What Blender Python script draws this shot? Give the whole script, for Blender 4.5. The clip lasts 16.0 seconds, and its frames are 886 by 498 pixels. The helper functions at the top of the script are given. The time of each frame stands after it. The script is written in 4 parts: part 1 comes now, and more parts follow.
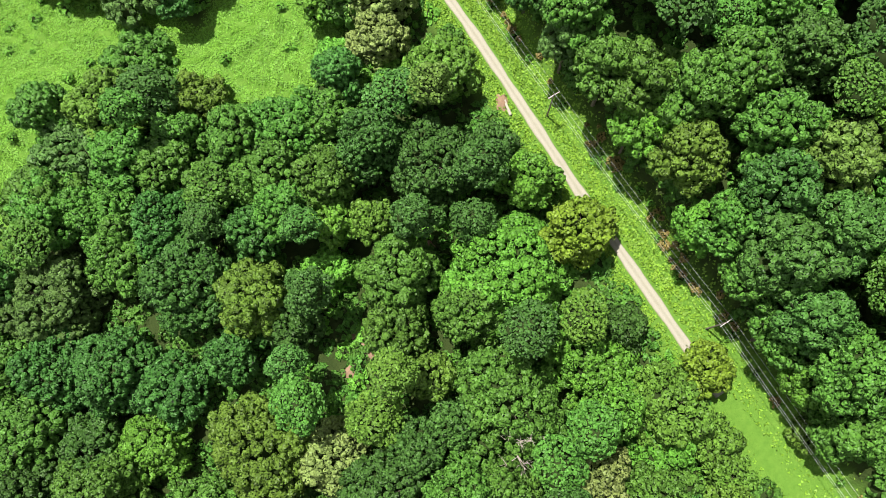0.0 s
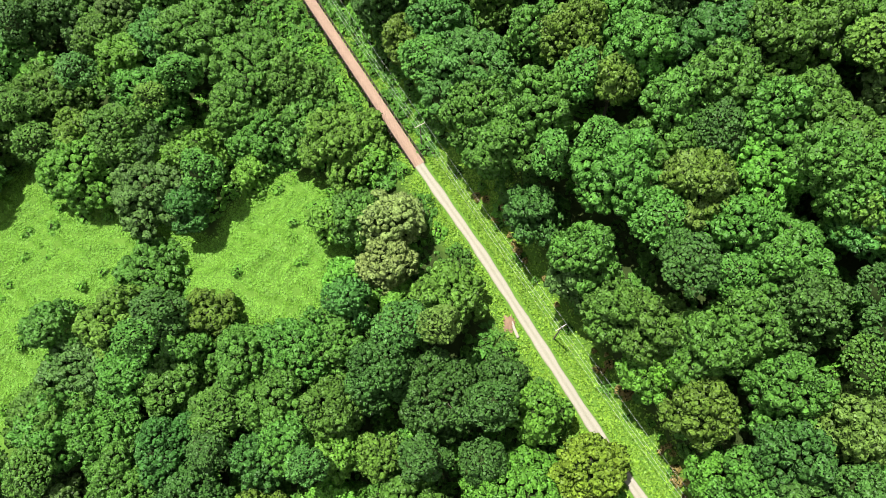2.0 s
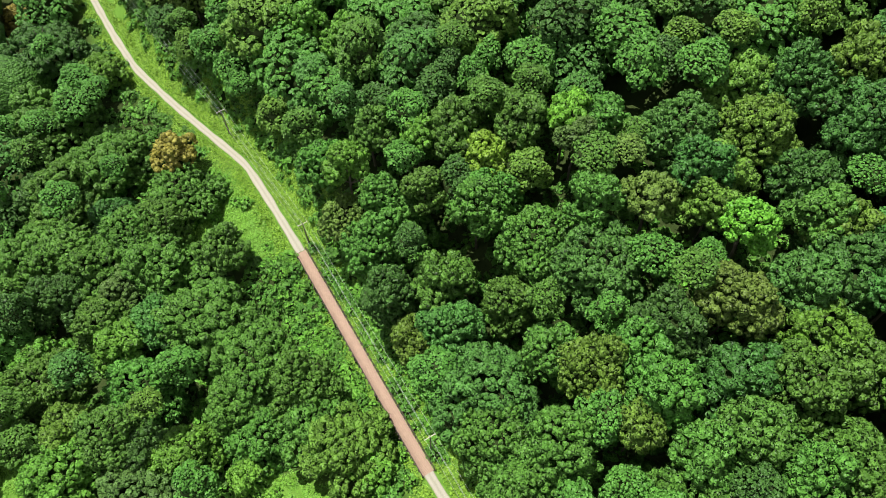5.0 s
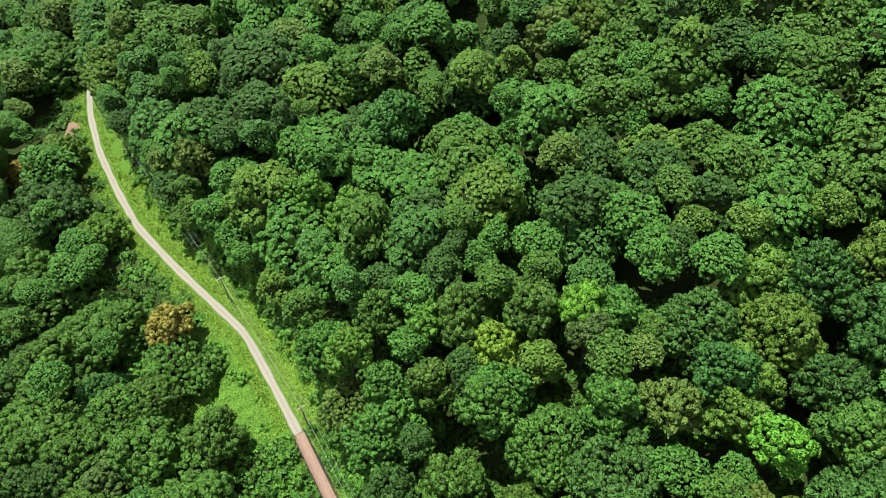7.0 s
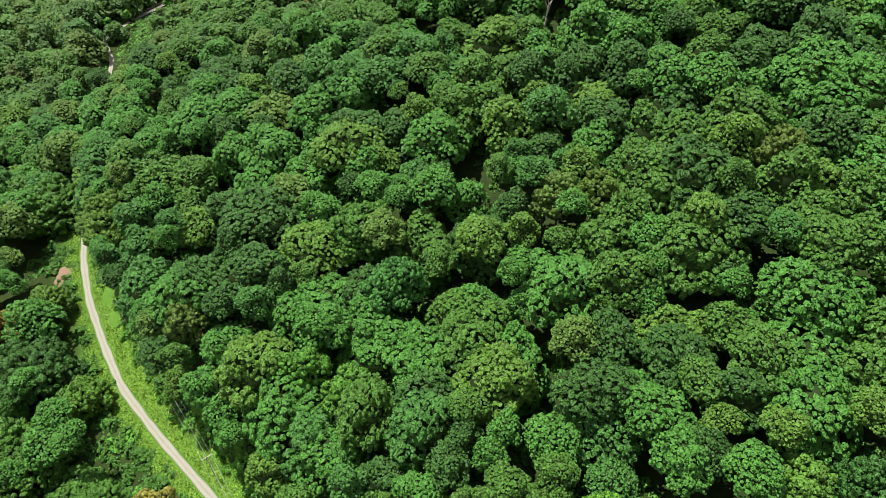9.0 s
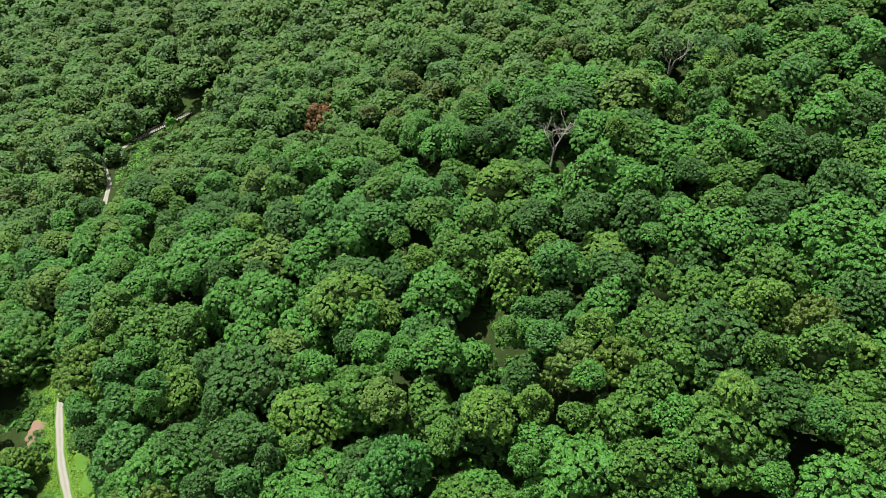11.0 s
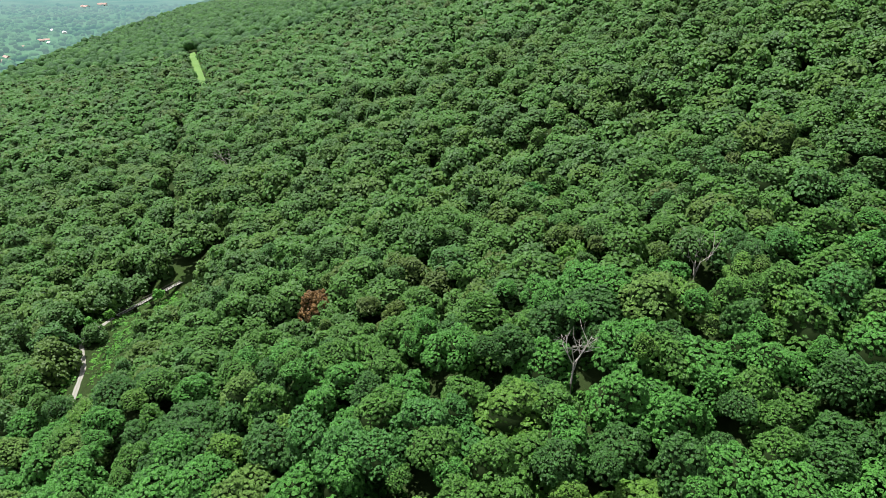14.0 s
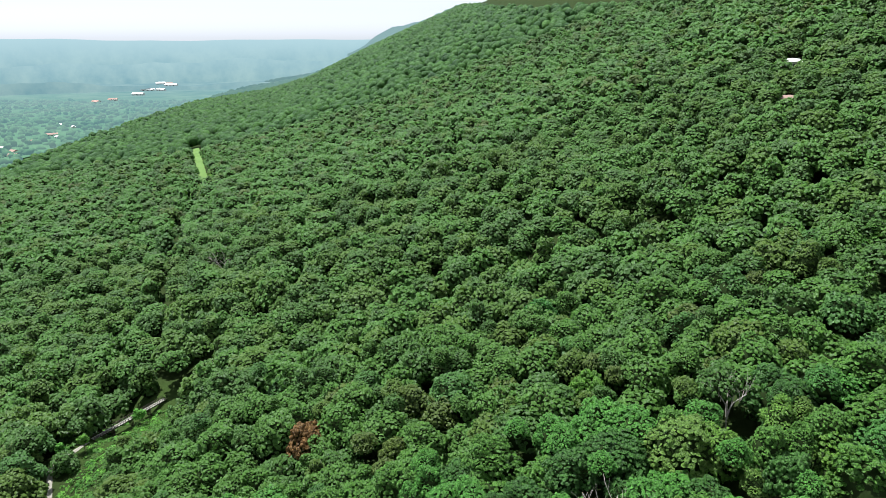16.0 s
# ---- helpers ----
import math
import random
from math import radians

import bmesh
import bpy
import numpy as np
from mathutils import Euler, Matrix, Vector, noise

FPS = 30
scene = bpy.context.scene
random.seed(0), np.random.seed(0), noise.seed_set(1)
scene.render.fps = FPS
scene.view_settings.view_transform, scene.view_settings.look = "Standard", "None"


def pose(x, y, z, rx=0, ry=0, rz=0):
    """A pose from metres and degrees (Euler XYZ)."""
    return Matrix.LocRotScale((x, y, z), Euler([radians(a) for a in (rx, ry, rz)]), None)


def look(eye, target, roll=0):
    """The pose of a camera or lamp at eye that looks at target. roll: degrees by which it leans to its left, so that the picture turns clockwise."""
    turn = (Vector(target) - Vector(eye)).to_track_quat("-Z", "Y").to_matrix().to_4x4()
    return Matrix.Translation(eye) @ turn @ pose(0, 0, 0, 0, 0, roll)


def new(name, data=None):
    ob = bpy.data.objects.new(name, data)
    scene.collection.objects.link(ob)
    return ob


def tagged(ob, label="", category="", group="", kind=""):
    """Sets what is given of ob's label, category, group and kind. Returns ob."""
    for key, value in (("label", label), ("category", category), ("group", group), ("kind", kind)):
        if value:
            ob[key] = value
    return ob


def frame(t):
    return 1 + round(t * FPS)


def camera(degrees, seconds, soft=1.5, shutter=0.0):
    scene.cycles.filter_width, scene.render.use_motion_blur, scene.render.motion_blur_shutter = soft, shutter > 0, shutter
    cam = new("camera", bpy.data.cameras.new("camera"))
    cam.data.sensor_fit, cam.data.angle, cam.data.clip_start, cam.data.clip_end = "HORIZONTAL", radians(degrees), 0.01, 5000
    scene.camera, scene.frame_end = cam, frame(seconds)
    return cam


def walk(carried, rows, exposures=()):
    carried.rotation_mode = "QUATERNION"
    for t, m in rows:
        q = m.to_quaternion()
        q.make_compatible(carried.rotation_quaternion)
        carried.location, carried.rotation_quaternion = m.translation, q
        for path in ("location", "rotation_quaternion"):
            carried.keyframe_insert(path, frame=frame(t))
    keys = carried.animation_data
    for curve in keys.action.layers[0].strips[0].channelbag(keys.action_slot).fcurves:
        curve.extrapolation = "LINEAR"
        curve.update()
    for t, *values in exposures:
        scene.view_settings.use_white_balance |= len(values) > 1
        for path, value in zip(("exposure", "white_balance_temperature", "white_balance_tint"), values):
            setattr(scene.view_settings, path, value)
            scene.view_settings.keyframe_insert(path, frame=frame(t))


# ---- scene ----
cam = camera(67.4, 16.0, soft=0.75)
METRES, EYE, TILT, LEAN, TURN = 180.0, 114.0, -76.6, 0.7, 0.0
ROWS = [
    (0.0, 0.0, 0.0, 0.0, 0.0, 0.0, 0.0),
    (0.5, -0.002, -0.0028, 0.0351, 0.02, 1.79, -0.02),
    (1.0, -0.004, -0.0054, 0.0698, 0.03, 3.67, -0.07),
    (1.5, -0.0059, -0.0083, 0.105, 0.05, 5.53, -0.08),
    (2.0, -0.008, -0.011, 0.1394, 0.01, 7.42, -0.1),
    (2.5, -0.0099, -0.0117, 0.1722, -0.01, 9.36, -0.14),
    (3.0, -0.012, -0.011, 0.2059, -0.04, 11.22, -0.13),
    (3.5, -0.0137, -0.0093, 0.2389, -0.01, 13.13, -0.14),
    (4.0, -0.0157, -0.0107, 0.2718, 0.05, 14.93, -0.12),
    (6.5, -0.0256, -0.0266, 0.4216, 0.02, 24.23, -0.16),
    (7.0, -0.0277, -0.03, 0.4508, -0.0, 26.05, -0.19),
    (7.5, -0.0297, -0.0334, 0.4804, -0.03, 27.84, -0.22),
    (8.0, -0.0316, -0.0362, 0.5102, -0.08, 29.72, -0.27),
    (8.5, -0.0337, -0.0391, 0.5407, -0.12, 31.57, -0.31),
    (9.0, -0.0358, -0.042, 0.571, -0.18, 33.45, -0.36),
    (11.5, -0.0455, -0.0577, 0.7205, -0.36, 42.6, -0.39),
    (12.0, -0.047, -0.0603, 0.751, -0.38, 44.41, -0.43),
    (12.5, -0.0494, -0.063, 0.7816, -0.43, 46.23, -0.43),
    (13.0, -0.0512, -0.066, 0.8132, -0.46, 48.0, -0.44),
    (13.5, -0.0538, -0.0683, 0.8452, -0.52, 49.75, -0.46),
    (14.0, -0.056, -0.0708, 0.8771, -0.54, 51.57, -0.47),
    (14.5, -0.058, -0.072, 0.9082, -0.57, 53.45, -0.51),
    (15.0, -0.0601, -0.0728, 0.9381, -0.59, 55.24, -0.49),
    (15.5, -0.0618, -0.0743, 0.9668, -0.58, 57.09, -0.48),
    (16.0, -0.064, -0.0764, 0.9942, -0.63, 58.97, -0.5),
]
walk(cam, [(t, pose(0, 0, EYE, TILT, LEAN, TURN) @ pose(METRES * x, METRES * y, METRES * z, 90 + pitch, roll, yaw)) for t, x, y, z, yaw, pitch, roll in ROWS], exposures=((0.0, 1.13, 6500, 10), (1.0, 1.19, 6480, 10), (3.0, 1.13, 6450, 10), (6.5, 0.86, 6330, 10), (9.0, 0.83, 6230, 10), (12.5, 0.87, 6000, 10), (16.0, 0.8, 5750, 10)))

# ---- world, sun ----
SUN_ELEVATION, SUN_AZIMUTH = 69.0, -46.0   # degrees; azimuth from +y towards +x
world = bpy.data.worlds.new("world")
scene.world = world
world.use_nodes = True
wn = world.node_tree
sky = wn.nodes.new("ShaderNodeTexSky")
sky.sky_type, sky.sun_disc = "NISHITA", False
sky.sun_elevation, sky.sun_rotation = radians(SUN_ELEVATION), radians(SUN_AZIMUTH)
sky.air_density, sky.dust_density, sky.ozone_density = 1.2, 0.5, 1.0
back = wn.nodes["Background"]
back.inputs["Strength"].default_value = 0.084
milky = wn.nodes.new("ShaderNodeHueSaturation")
milky.inputs["Saturation"].default_value = 0.12
wn.links.new(sky.outputs[0], milky.inputs["Color"])
wn.links.new(milky.outputs[0], back.inputs["Color"])
sun_data = bpy.data.lights.new("sun", "SUN")
sun_data.energy, sun_data.angle, sun_data.color = 4.7, radians(0.55), (1.0, 0.95, 0.86)
sun = new("sun", sun_data)
_a, _e = radians(SUN_AZIMUTH), radians(SUN_ELEVATION)
sun.matrix_world = look((0, 0, 400), Vector((0, 0, 400)) - Vector((math.sin(_a) * math.cos(_e), math.cos(_a) * math.cos(_e), math.sin(_e))))


# ---- materials ----
class Mat:
    """Small builder of node materials."""

    def __init__(self, name):
        self.m = bpy.data.materials.new(name)
        self.m.use_nodes = True
        self.t = self.m.node_tree
        self.b = self.t.nodes["Principled BSDF"]
        self.out = self.t.nodes["Material Output"]

    def node(self, kind, **inputs):
        n = self.t.nodes.new(kind)
        for key, value in inputs.items():
            self.put(n.inputs[key], value)
        return n

    def put(self, socket, value):
        if isinstance(value, bpy.types.NodeSocket):
            self.t.links.new(value, socket)
        else:
            socket.default_value = value

    def coords(self, kind="Object"):
        return self.node("ShaderNodeTexCoord").outputs[kind]

    def noise(self, scale, detail=3.0, rough=0.6, vector=None):
        n = self.node("ShaderNodeTexNoise", Scale=scale, Detail=detail, Roughness=rough)
        self.put(n.inputs["Vector"], vector or self.coords())
        return n.outputs["Fac"]

    def ramp(self, fac, stops):
        r = self.node("ShaderNodeValToRGB", Fac=fac)
        e = r.color_ramp.elements
        while len(e) < len(stops):
            e.new(0.5)
        for el, (p, c) in zip(e, stops):
            el.position, el.color = p, (*c, 1)
        return r.outputs["Color"]

    def mix(self, fac, a, b, mode="MIX"):
        n = self.t.nodes.new("ShaderNodeMix")
        n.data_type, n.blend_type = "RGBA", mode
        self.put(n.inputs[0], fac)
        self.put(n.inputs[6], a if isinstance(a, bpy.types.NodeSocket) else (*a, 1))
        self.put(n.inputs[7], b if isinstance(b, bpy.types.NodeSocket) else (*b, 1))
        return n.outputs[2]

    def bump(self, height, strength, distance):
        n = self.node("ShaderNodeBump", Height=height, Strength=strength, Distance=distance)
        self.put(self.b.inputs["Normal"], n.outputs[0])

    def span(self, value, a, b):
        n = self.node("ShaderNodeMapRange", Value=value)
        for key, v in (("From Min", 0.0), ("From Max", 1.0), ("To Min", a), ("To Max", b)):
            n.inputs[key].default_value = v
        return n.outputs[0]


def leaf_tilt(k, cell, amount):
    """Turns the surface of every leaf-sized cell its own way, as leaves lie."""
    off = k.node("ShaderNodeVectorMath")
    off.operation = "SUBTRACT"
    k.put(off.inputs[0], cell)
    off.inputs[1].default_value = (0.5, 0.5, 0.5)
    grow = k.node("ShaderNodeVectorMath")
    grow.operation = "SCALE"
    k.put(grow.inputs[0], off.outputs[0])
    grow.inputs["Scale"].default_value = amount
    add = k.node("ShaderNodeVectorMath")
    k.put(add.inputs[0], k.node("ShaderNodeNewGeometry").outputs["Normal"])
    k.put(add.inputs[1], grow.outputs[0])
    unit = k.node("ShaderNodeVectorMath")
    unit.operation = "NORMALIZE"
    k.put(unit.inputs[0], add.outputs[0])
    return unit.outputs[0]


def leaf_material(name, colour, thin=0.2, spread=0.35, leaf=4.0, grain_low=0.56, grain_high=1.4, tilt=2.1):
    """Foliage: leaves, sprays and whole trees vary, and light passes through. leaf: leaves to the metre."""
    k = Mat(name)
    c = np.array(colour) * (1.6, 1.46, 1.22)
    place = k.node("ShaderNodeNewGeometry").outputs["Position"]
    warm = k.mix(k.noise(0.25, 2, 0.6, place), c * (0.72, 0.82, 0.8), c * (1.4, 1.2, 1.15))
    island = k.node("ShaderNodeNewGeometry").outputs["Random Per Island"]
    each = k.mix(k.span(island, 0, 1), c * (1 - spread), c * (1 + spread))
    cells = k.node("ShaderNodeTexVoronoi", Scale=leaf)
    k.put(cells.inputs["Vector"], place)
    grain = k.mix(k.node("ShaderNodeSeparateColor", Color=cells.outputs["Color"]).outputs[0], (grain_low, grain_low + 0.02, grain_low), (grain_high, grain_high - 0.02, grain_high - 0.1))
    mixed = k.mix(1.0, k.mix(0.5, warm, each), grain, "MULTIPLY")
    rnd = k.node("ShaderNodeObjectInfo").outputs["Random"]
    hsv = k.node("ShaderNodeHueSaturation", Color=mixed)
    k.put(hsv.inputs["Hue"], k.span(rnd, 0.488, 0.512))
    k.put(hsv.inputs["Value"], k.span(rnd, 0.85, 1.2))
    k.put(k.b.inputs["Base Color"], hsv.outputs[0])
    k.b.inputs["Roughness"].default_value = 0.5
    k.b.inputs["Specular IOR Level"].default_value = 0.25
    k.put(k.b.inputs["Normal"], leaf_tilt(k, cells.outputs["Color"], tilt))
    tr = k.node("ShaderNodeBsdfTranslucent")
    k.put(tr.inputs["Color"], k.mix(0.5, hsv.outputs[0], c * (1.6, 1.5, 0.6)))
    mx = k.node("ShaderNodeMixShader", Fac=thin)
    k.t.links.new(k.b.outputs[0], mx.inputs[1])
    k.t.links.new(tr.outputs[0], mx.inputs[2])
    k.t.links.new(mx.outputs[0], k.out.inputs["Surface"])
    return k.m


def rough_material(name, dark, light, scale, relief=0.02, rough=0.9, fine=8.0):
    """Earth, gravel, timber: two scales of noise and a fine relief."""
    k = Mat(name)
    big = k.noise(scale, 4)
    small = k.noise(scale * fine, 3)
    base = k.mix(big, dark, light)
    k.put(k.b.inputs["Base Color"], k.mix(0.35, base, k.ramp(small, [(0.3, dark), (0.7, light)])))
    k.b.inputs["Roughness"].default_value = rough
    k.bump(small, 0.6, relief)
    return k.m


LEAF = {
    "mid": leaf_material("leaf_mid_green", (0.045, 0.125, 0.022)),
    "dark": leaf_material("leaf_dark_green", (0.029, 0.088, 0.02)),
    "grey": leaf_material("leaf_grey_green", (0.047, 0.107, 0.03)),
    "bluegreen": leaf_material("leaf_blue_green", (0.038, 0.113, 0.026)),
    "bright": leaf_material("leaf_bright_green", (0.056, 0.155, 0.022)),
    "lime": leaf_material("leaf_lime_green", (0.07, 0.19, 0.022)),
    "yellow": leaf_material("leaf_yellow_green", (0.096, 0.195, 0.024)),
    "olive": leaf_material("leaf_olive_green", (0.06, 0.134, 0.022)),
    "pale": leaf_material("leaf_pale_green", (0.11, 0.17, 0.06)),
    "brown": leaf_material("leaf_brown_green", (0.062, 0.114, 0.025)),
    "rust": leaf_material("leaf_rusty_yellow", (0.14, 0.14, 0.035)),
    "red": leaf_material("leaf_dry_red", (0.13, 0.088, 0.034)),
    "dry": leaf_material("dry_tan_weeds", (0.16, 0.15, 0.06)),
    "vine": leaf_material("vine_leaf_green", (0.07, 0.19, 0.028)),
    "carpet": leaf_material("vine_carpet_green", (0.078, 0.205, 0.027), 0.2, 0.22, 3.0, 0.72, 1.26, 0.9),
    "grass": leaf_material("verge_grass", (0.10, 0.195, 0.025), 0.2, 0.35, 3.0, 0.66, 1.3, 1.0),
    "forest": leaf_material("leaf_forest_green", (0.045, 0.125, 0.023)),
}
FAR_LEAF = {
    "mid": leaf_material("far_mid_green", (0.039, 0.096, 0.017), 0.2, 0.16, 1.6, 0.74, 1.22, 1.5),
    "dark": leaf_material("far_dark_green", (0.032, 0.081, 0.018), 0.2, 0.16, 1.6, 0.74, 1.22, 1.5),
    "bluegreen": leaf_material("far_blue_green", (0.032, 0.087, 0.021), 0.2, 0.16, 1.6, 0.74, 1.22, 1.5),
    "olive": leaf_material("far_olive_green", (0.045, 0.099, 0.018), 0.2, 0.16, 1.6, 0.74, 1.22, 1.5),
    "brown": leaf_material("far_brown_green", (0.045, 0.085, 0.019), 0.2, 0.16, 1.6, 0.74, 1.22, 1.5),
    "forest": leaf_material("far_forest_green", (0.039, 0.096, 0.018), 0.2, 0.16, 1.6, 0.74, 1.22, 1.5),
}


def canopy_material(name, colour):
    """Whole crowns seen from afar: clumped relief, and each crown its own shade of green."""
    k = Mat(name)
    c = np.array(colour) * (0.84, 0.8, 0.72)
    place = k.node("ShaderNodeNewGeometry").outputs["Position"]
    island = k.node("ShaderNodeNewGeometry").outputs["Random Per Island"]
    stand = k.mix(k.noise(0.035, 3, 0.65, place), (0.5, 0.55, 0.6), (1.5, 1.42, 1.3))
    each = k.mix(1.0, k.mix(island, c * (0.72, 0.78, 0.8), c * (1.25, 1.2, 1.15)), stand, "MULTIPLY")
    clump = k.node("ShaderNodeTexVoronoi", Scale=0.75)
    k.put(clump.inputs["Vector"], place)
    spray = k.node("ShaderNodeTexVoronoi", Scale=1.9)
    k.put(spray.inputs["Vector"], place)
    grain = k.mix(k.node("ShaderNodeSeparateColor", Color=spray.outputs["Color"]).outputs[0], (0.5, 0.52, 0.52), (1.45, 1.42, 1.35))
    k.put(k.b.inputs["Base Color"], k.mix(1.0, each, grain, "MULTIPLY"))
    k.b.inputs["Roughness"].default_value = 0.6
    k.b.inputs["Specular IOR Level"].default_value = 0.15
    low = k.node("ShaderNodeMath", **{})
    low.operation = "ADD"
    k.put(low.inputs[0], clump.outputs["Distance"])
    half = k.node("ShaderNodeMath")
    half.operation = "MULTIPLY"
    k.put(half.inputs[0], spray.outputs["Distance"])
    half.inputs[1].default_value = 0.6
    k.put(low.inputs[1], half.outputs[0])
    n = k.node("ShaderNodeBump", Height=low.outputs[0], Strength=0.8, Distance=0.7)
    n.invert = True
    k.put(k.b.inputs["Normal"], n.outputs[0])
    return k.m


CANOPY = {
    "mid": canopy_material("canopy_mid_green", (0.045, 0.125, 0.022)),
    "dark": canopy_material("canopy_dark_green", (0.034, 0.1, 0.022)),
    "bluegreen": canopy_material("canopy_blue_green", (0.038, 0.113, 0.028)),
    "olive": canopy_material("canopy_olive_green", (0.06, 0.118, 0.022)),
    "brown": canopy_material("canopy_brown_green", (0.06, 0.104, 0.025)),
    "forest": canopy_material("canopy_forest_green", (0.045, 0.125, 0.023)),
}
def painted_haze_material(name, near, far_colour):
    """The distance: green, with haze painted in as emission that grows with y."""
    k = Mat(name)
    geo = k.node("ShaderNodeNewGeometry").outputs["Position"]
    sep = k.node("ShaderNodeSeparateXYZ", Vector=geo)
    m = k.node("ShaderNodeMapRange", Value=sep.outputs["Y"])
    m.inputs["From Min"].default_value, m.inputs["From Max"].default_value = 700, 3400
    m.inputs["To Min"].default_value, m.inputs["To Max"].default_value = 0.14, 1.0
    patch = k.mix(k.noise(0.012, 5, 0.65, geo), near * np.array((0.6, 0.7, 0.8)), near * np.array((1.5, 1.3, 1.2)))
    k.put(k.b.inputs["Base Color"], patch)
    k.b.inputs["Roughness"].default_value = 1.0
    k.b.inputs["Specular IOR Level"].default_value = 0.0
    # glow colour of the painted haze, paler with height
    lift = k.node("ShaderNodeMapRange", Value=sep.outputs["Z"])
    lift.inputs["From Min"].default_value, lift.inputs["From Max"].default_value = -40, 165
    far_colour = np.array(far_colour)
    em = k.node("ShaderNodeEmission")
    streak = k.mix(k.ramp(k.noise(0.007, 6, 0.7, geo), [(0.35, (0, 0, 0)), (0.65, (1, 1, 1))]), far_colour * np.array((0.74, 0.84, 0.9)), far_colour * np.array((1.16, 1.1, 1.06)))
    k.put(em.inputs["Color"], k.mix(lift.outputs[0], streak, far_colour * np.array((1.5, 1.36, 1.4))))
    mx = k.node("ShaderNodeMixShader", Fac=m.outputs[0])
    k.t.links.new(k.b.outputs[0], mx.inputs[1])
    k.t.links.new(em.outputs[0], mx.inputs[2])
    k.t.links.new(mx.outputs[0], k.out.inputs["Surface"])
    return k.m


HAZE = painted_haze_material("valley_with_painted_haze", np.array((0.07, 0.16, 0.06)), np.array((0.2, 0.295, 0.28)))
HAZE_RIDGE = painted_haze_material("ridge_with_painted_haze", np.array((0.07, 0.14, 0.06)), np.array((0.115, 0.185, 0.165)))

BARK = rough_material("bark", (0.05, 0.04, 0.03), (0.16, 0.13, 0.10), 3.0)
# crown hearts: twigs coloured near-black to paint the shade between leaf clumps
SHADED_TWIGS = rough_material("inner_twigs_and_leaves_painted_shade", (0.012, 0.02, 0.008), (0.035, 0.055, 0.016), 1.2)
SHADED_TWIGS.node_tree.nodes["Principled BSDF"].inputs["Specular IOR Level"].default_value = 0.0
STONES = rough_material("pale_stones", (0.215, 0.195, 0.155), (0.37, 0.335, 0.28), 0.8, 0.02)


def gravel_material():
    """Two pale wheel tracks, a duller crown and grassy edges."""
    k = Mat("trail_gravel")
    place = k.coords()
    big, small = k.noise(0.5, 4, 0.6, place), k.noise(6.0, 3, 0.6, place)
    pale = k.mix(small, (0.2, 0.187, 0.157), (0.36, 0.338, 0.29))
    dull = k.mix(small, (0.11, 0.115, 0.06), (0.23, 0.21, 0.14))
    at = k.node("ShaderNodeVertexColor")
    at.layer_name = "wear"
    edge = k.node("ShaderNodeMath", **{})
    edge.operation = "MULTIPLY"
    k.put(edge.inputs[0], at.outputs[0])
    k.put(edge.inputs[1], k.span(big, 0.2, 1.5))
    edge.use_clamp = True
    k.put(k.b.inputs["Base Color"], k.mix(edge.outputs[0], pale, dull))
    k.b.inputs["Roughness"].default_value = 0.95
    k.b.inputs["Specular IOR Level"].default_value = 0.1
    k.bump(small, 0.6, 0.03)
    return k.m


GRAVEL = gravel_material()
TIMBER = rough_material("weathered_deck_timber", (0.22, 0.15, 0.11), (0.36, 0.245, 0.18), 0.7, 0.01)
OLD_TIMBER = rough_material("dark_tarred_timber", (0.022, 0.016, 0.013), (0.07, 0.05, 0.036), 1.5, 0.01)
POLE_WOOD = rough_material("grey_pole_wood", (0.10, 0.085, 0.065), (0.22, 0.19, 0.15), 2.0, 0.01)
EARTH = rough_material("bare_earth", (0.16, 0.09, 0.055), (0.34, 0.22, 0.14), 0.5, 0.05)
PALE_WOOD = rough_material("pale_crossarm_wood", (0.35, 0.32, 0.26), (0.55, 0.52, 0.44), 2.0, 0.01)
DEAD_WOOD = rough_material("bleached_dead_wood", (0.22, 0.19, 0.16), (0.42, 0.38, 0.33), 1.5, 0.01)
RED_EARTH = rough_material("red_earth", (0.13, 0.075, 0.045), (0.27, 0.18, 0.12), 0.9, 0.08)
PORCELAIN = rough_material("pale_porcelain", (0.5, 0.5, 0.48), (0.62, 0.62, 0.6), 3.0, 0.001, 0.25)
WALL_PAINT = rough_material("pale_wall_paint", (0.55, 0.53, 0.48), (0.75, 0.73, 0.68), 0.3, 0.005)
ROOF_PALE = rough_material("pale_metal_roof", (0.55, 0.53, 0.5), (0.75, 0.73, 0.7), 0.2, 0.005, 0.5)
ROOF_RED = rough_material("reddish_roof", (0.30, 0.19, 0.15), (0.45, 0.30, 0.25), 0.3, 0.01)
DARK_GLASS = rough_material("dark_window_glass", (0.03, 0.035, 0.04), (0.06, 0.065, 0.07), 0.5, 0.001, 0.1)
WIRE = Mat("bare_aluminium_wire")
WIRE.b.inputs["Base Color"].default_value = (0.4, 0.42, 0.4, 1)
WIRE.b.inputs["Metallic"].default_value = 0.3
WIRE.b.inputs["Roughness"].default_value = 0.45
WIRE = WIRE.m


def ground_material():
    """Leaf litter, grass and low vines in patches."""
    k = Mat("forest_ground")
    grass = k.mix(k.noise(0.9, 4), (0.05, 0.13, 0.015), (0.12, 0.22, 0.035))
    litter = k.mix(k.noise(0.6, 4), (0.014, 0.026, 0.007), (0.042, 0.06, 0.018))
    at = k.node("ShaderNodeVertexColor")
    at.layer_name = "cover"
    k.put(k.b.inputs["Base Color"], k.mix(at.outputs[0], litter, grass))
    k.b.inputs["Roughness"].default_value = 1.0
    k.b.inputs["Specular IOR Level"].default_value = 0.05
    k.bump(k.noise(2.5, 4), 0.8, 0.25)
    return k.m


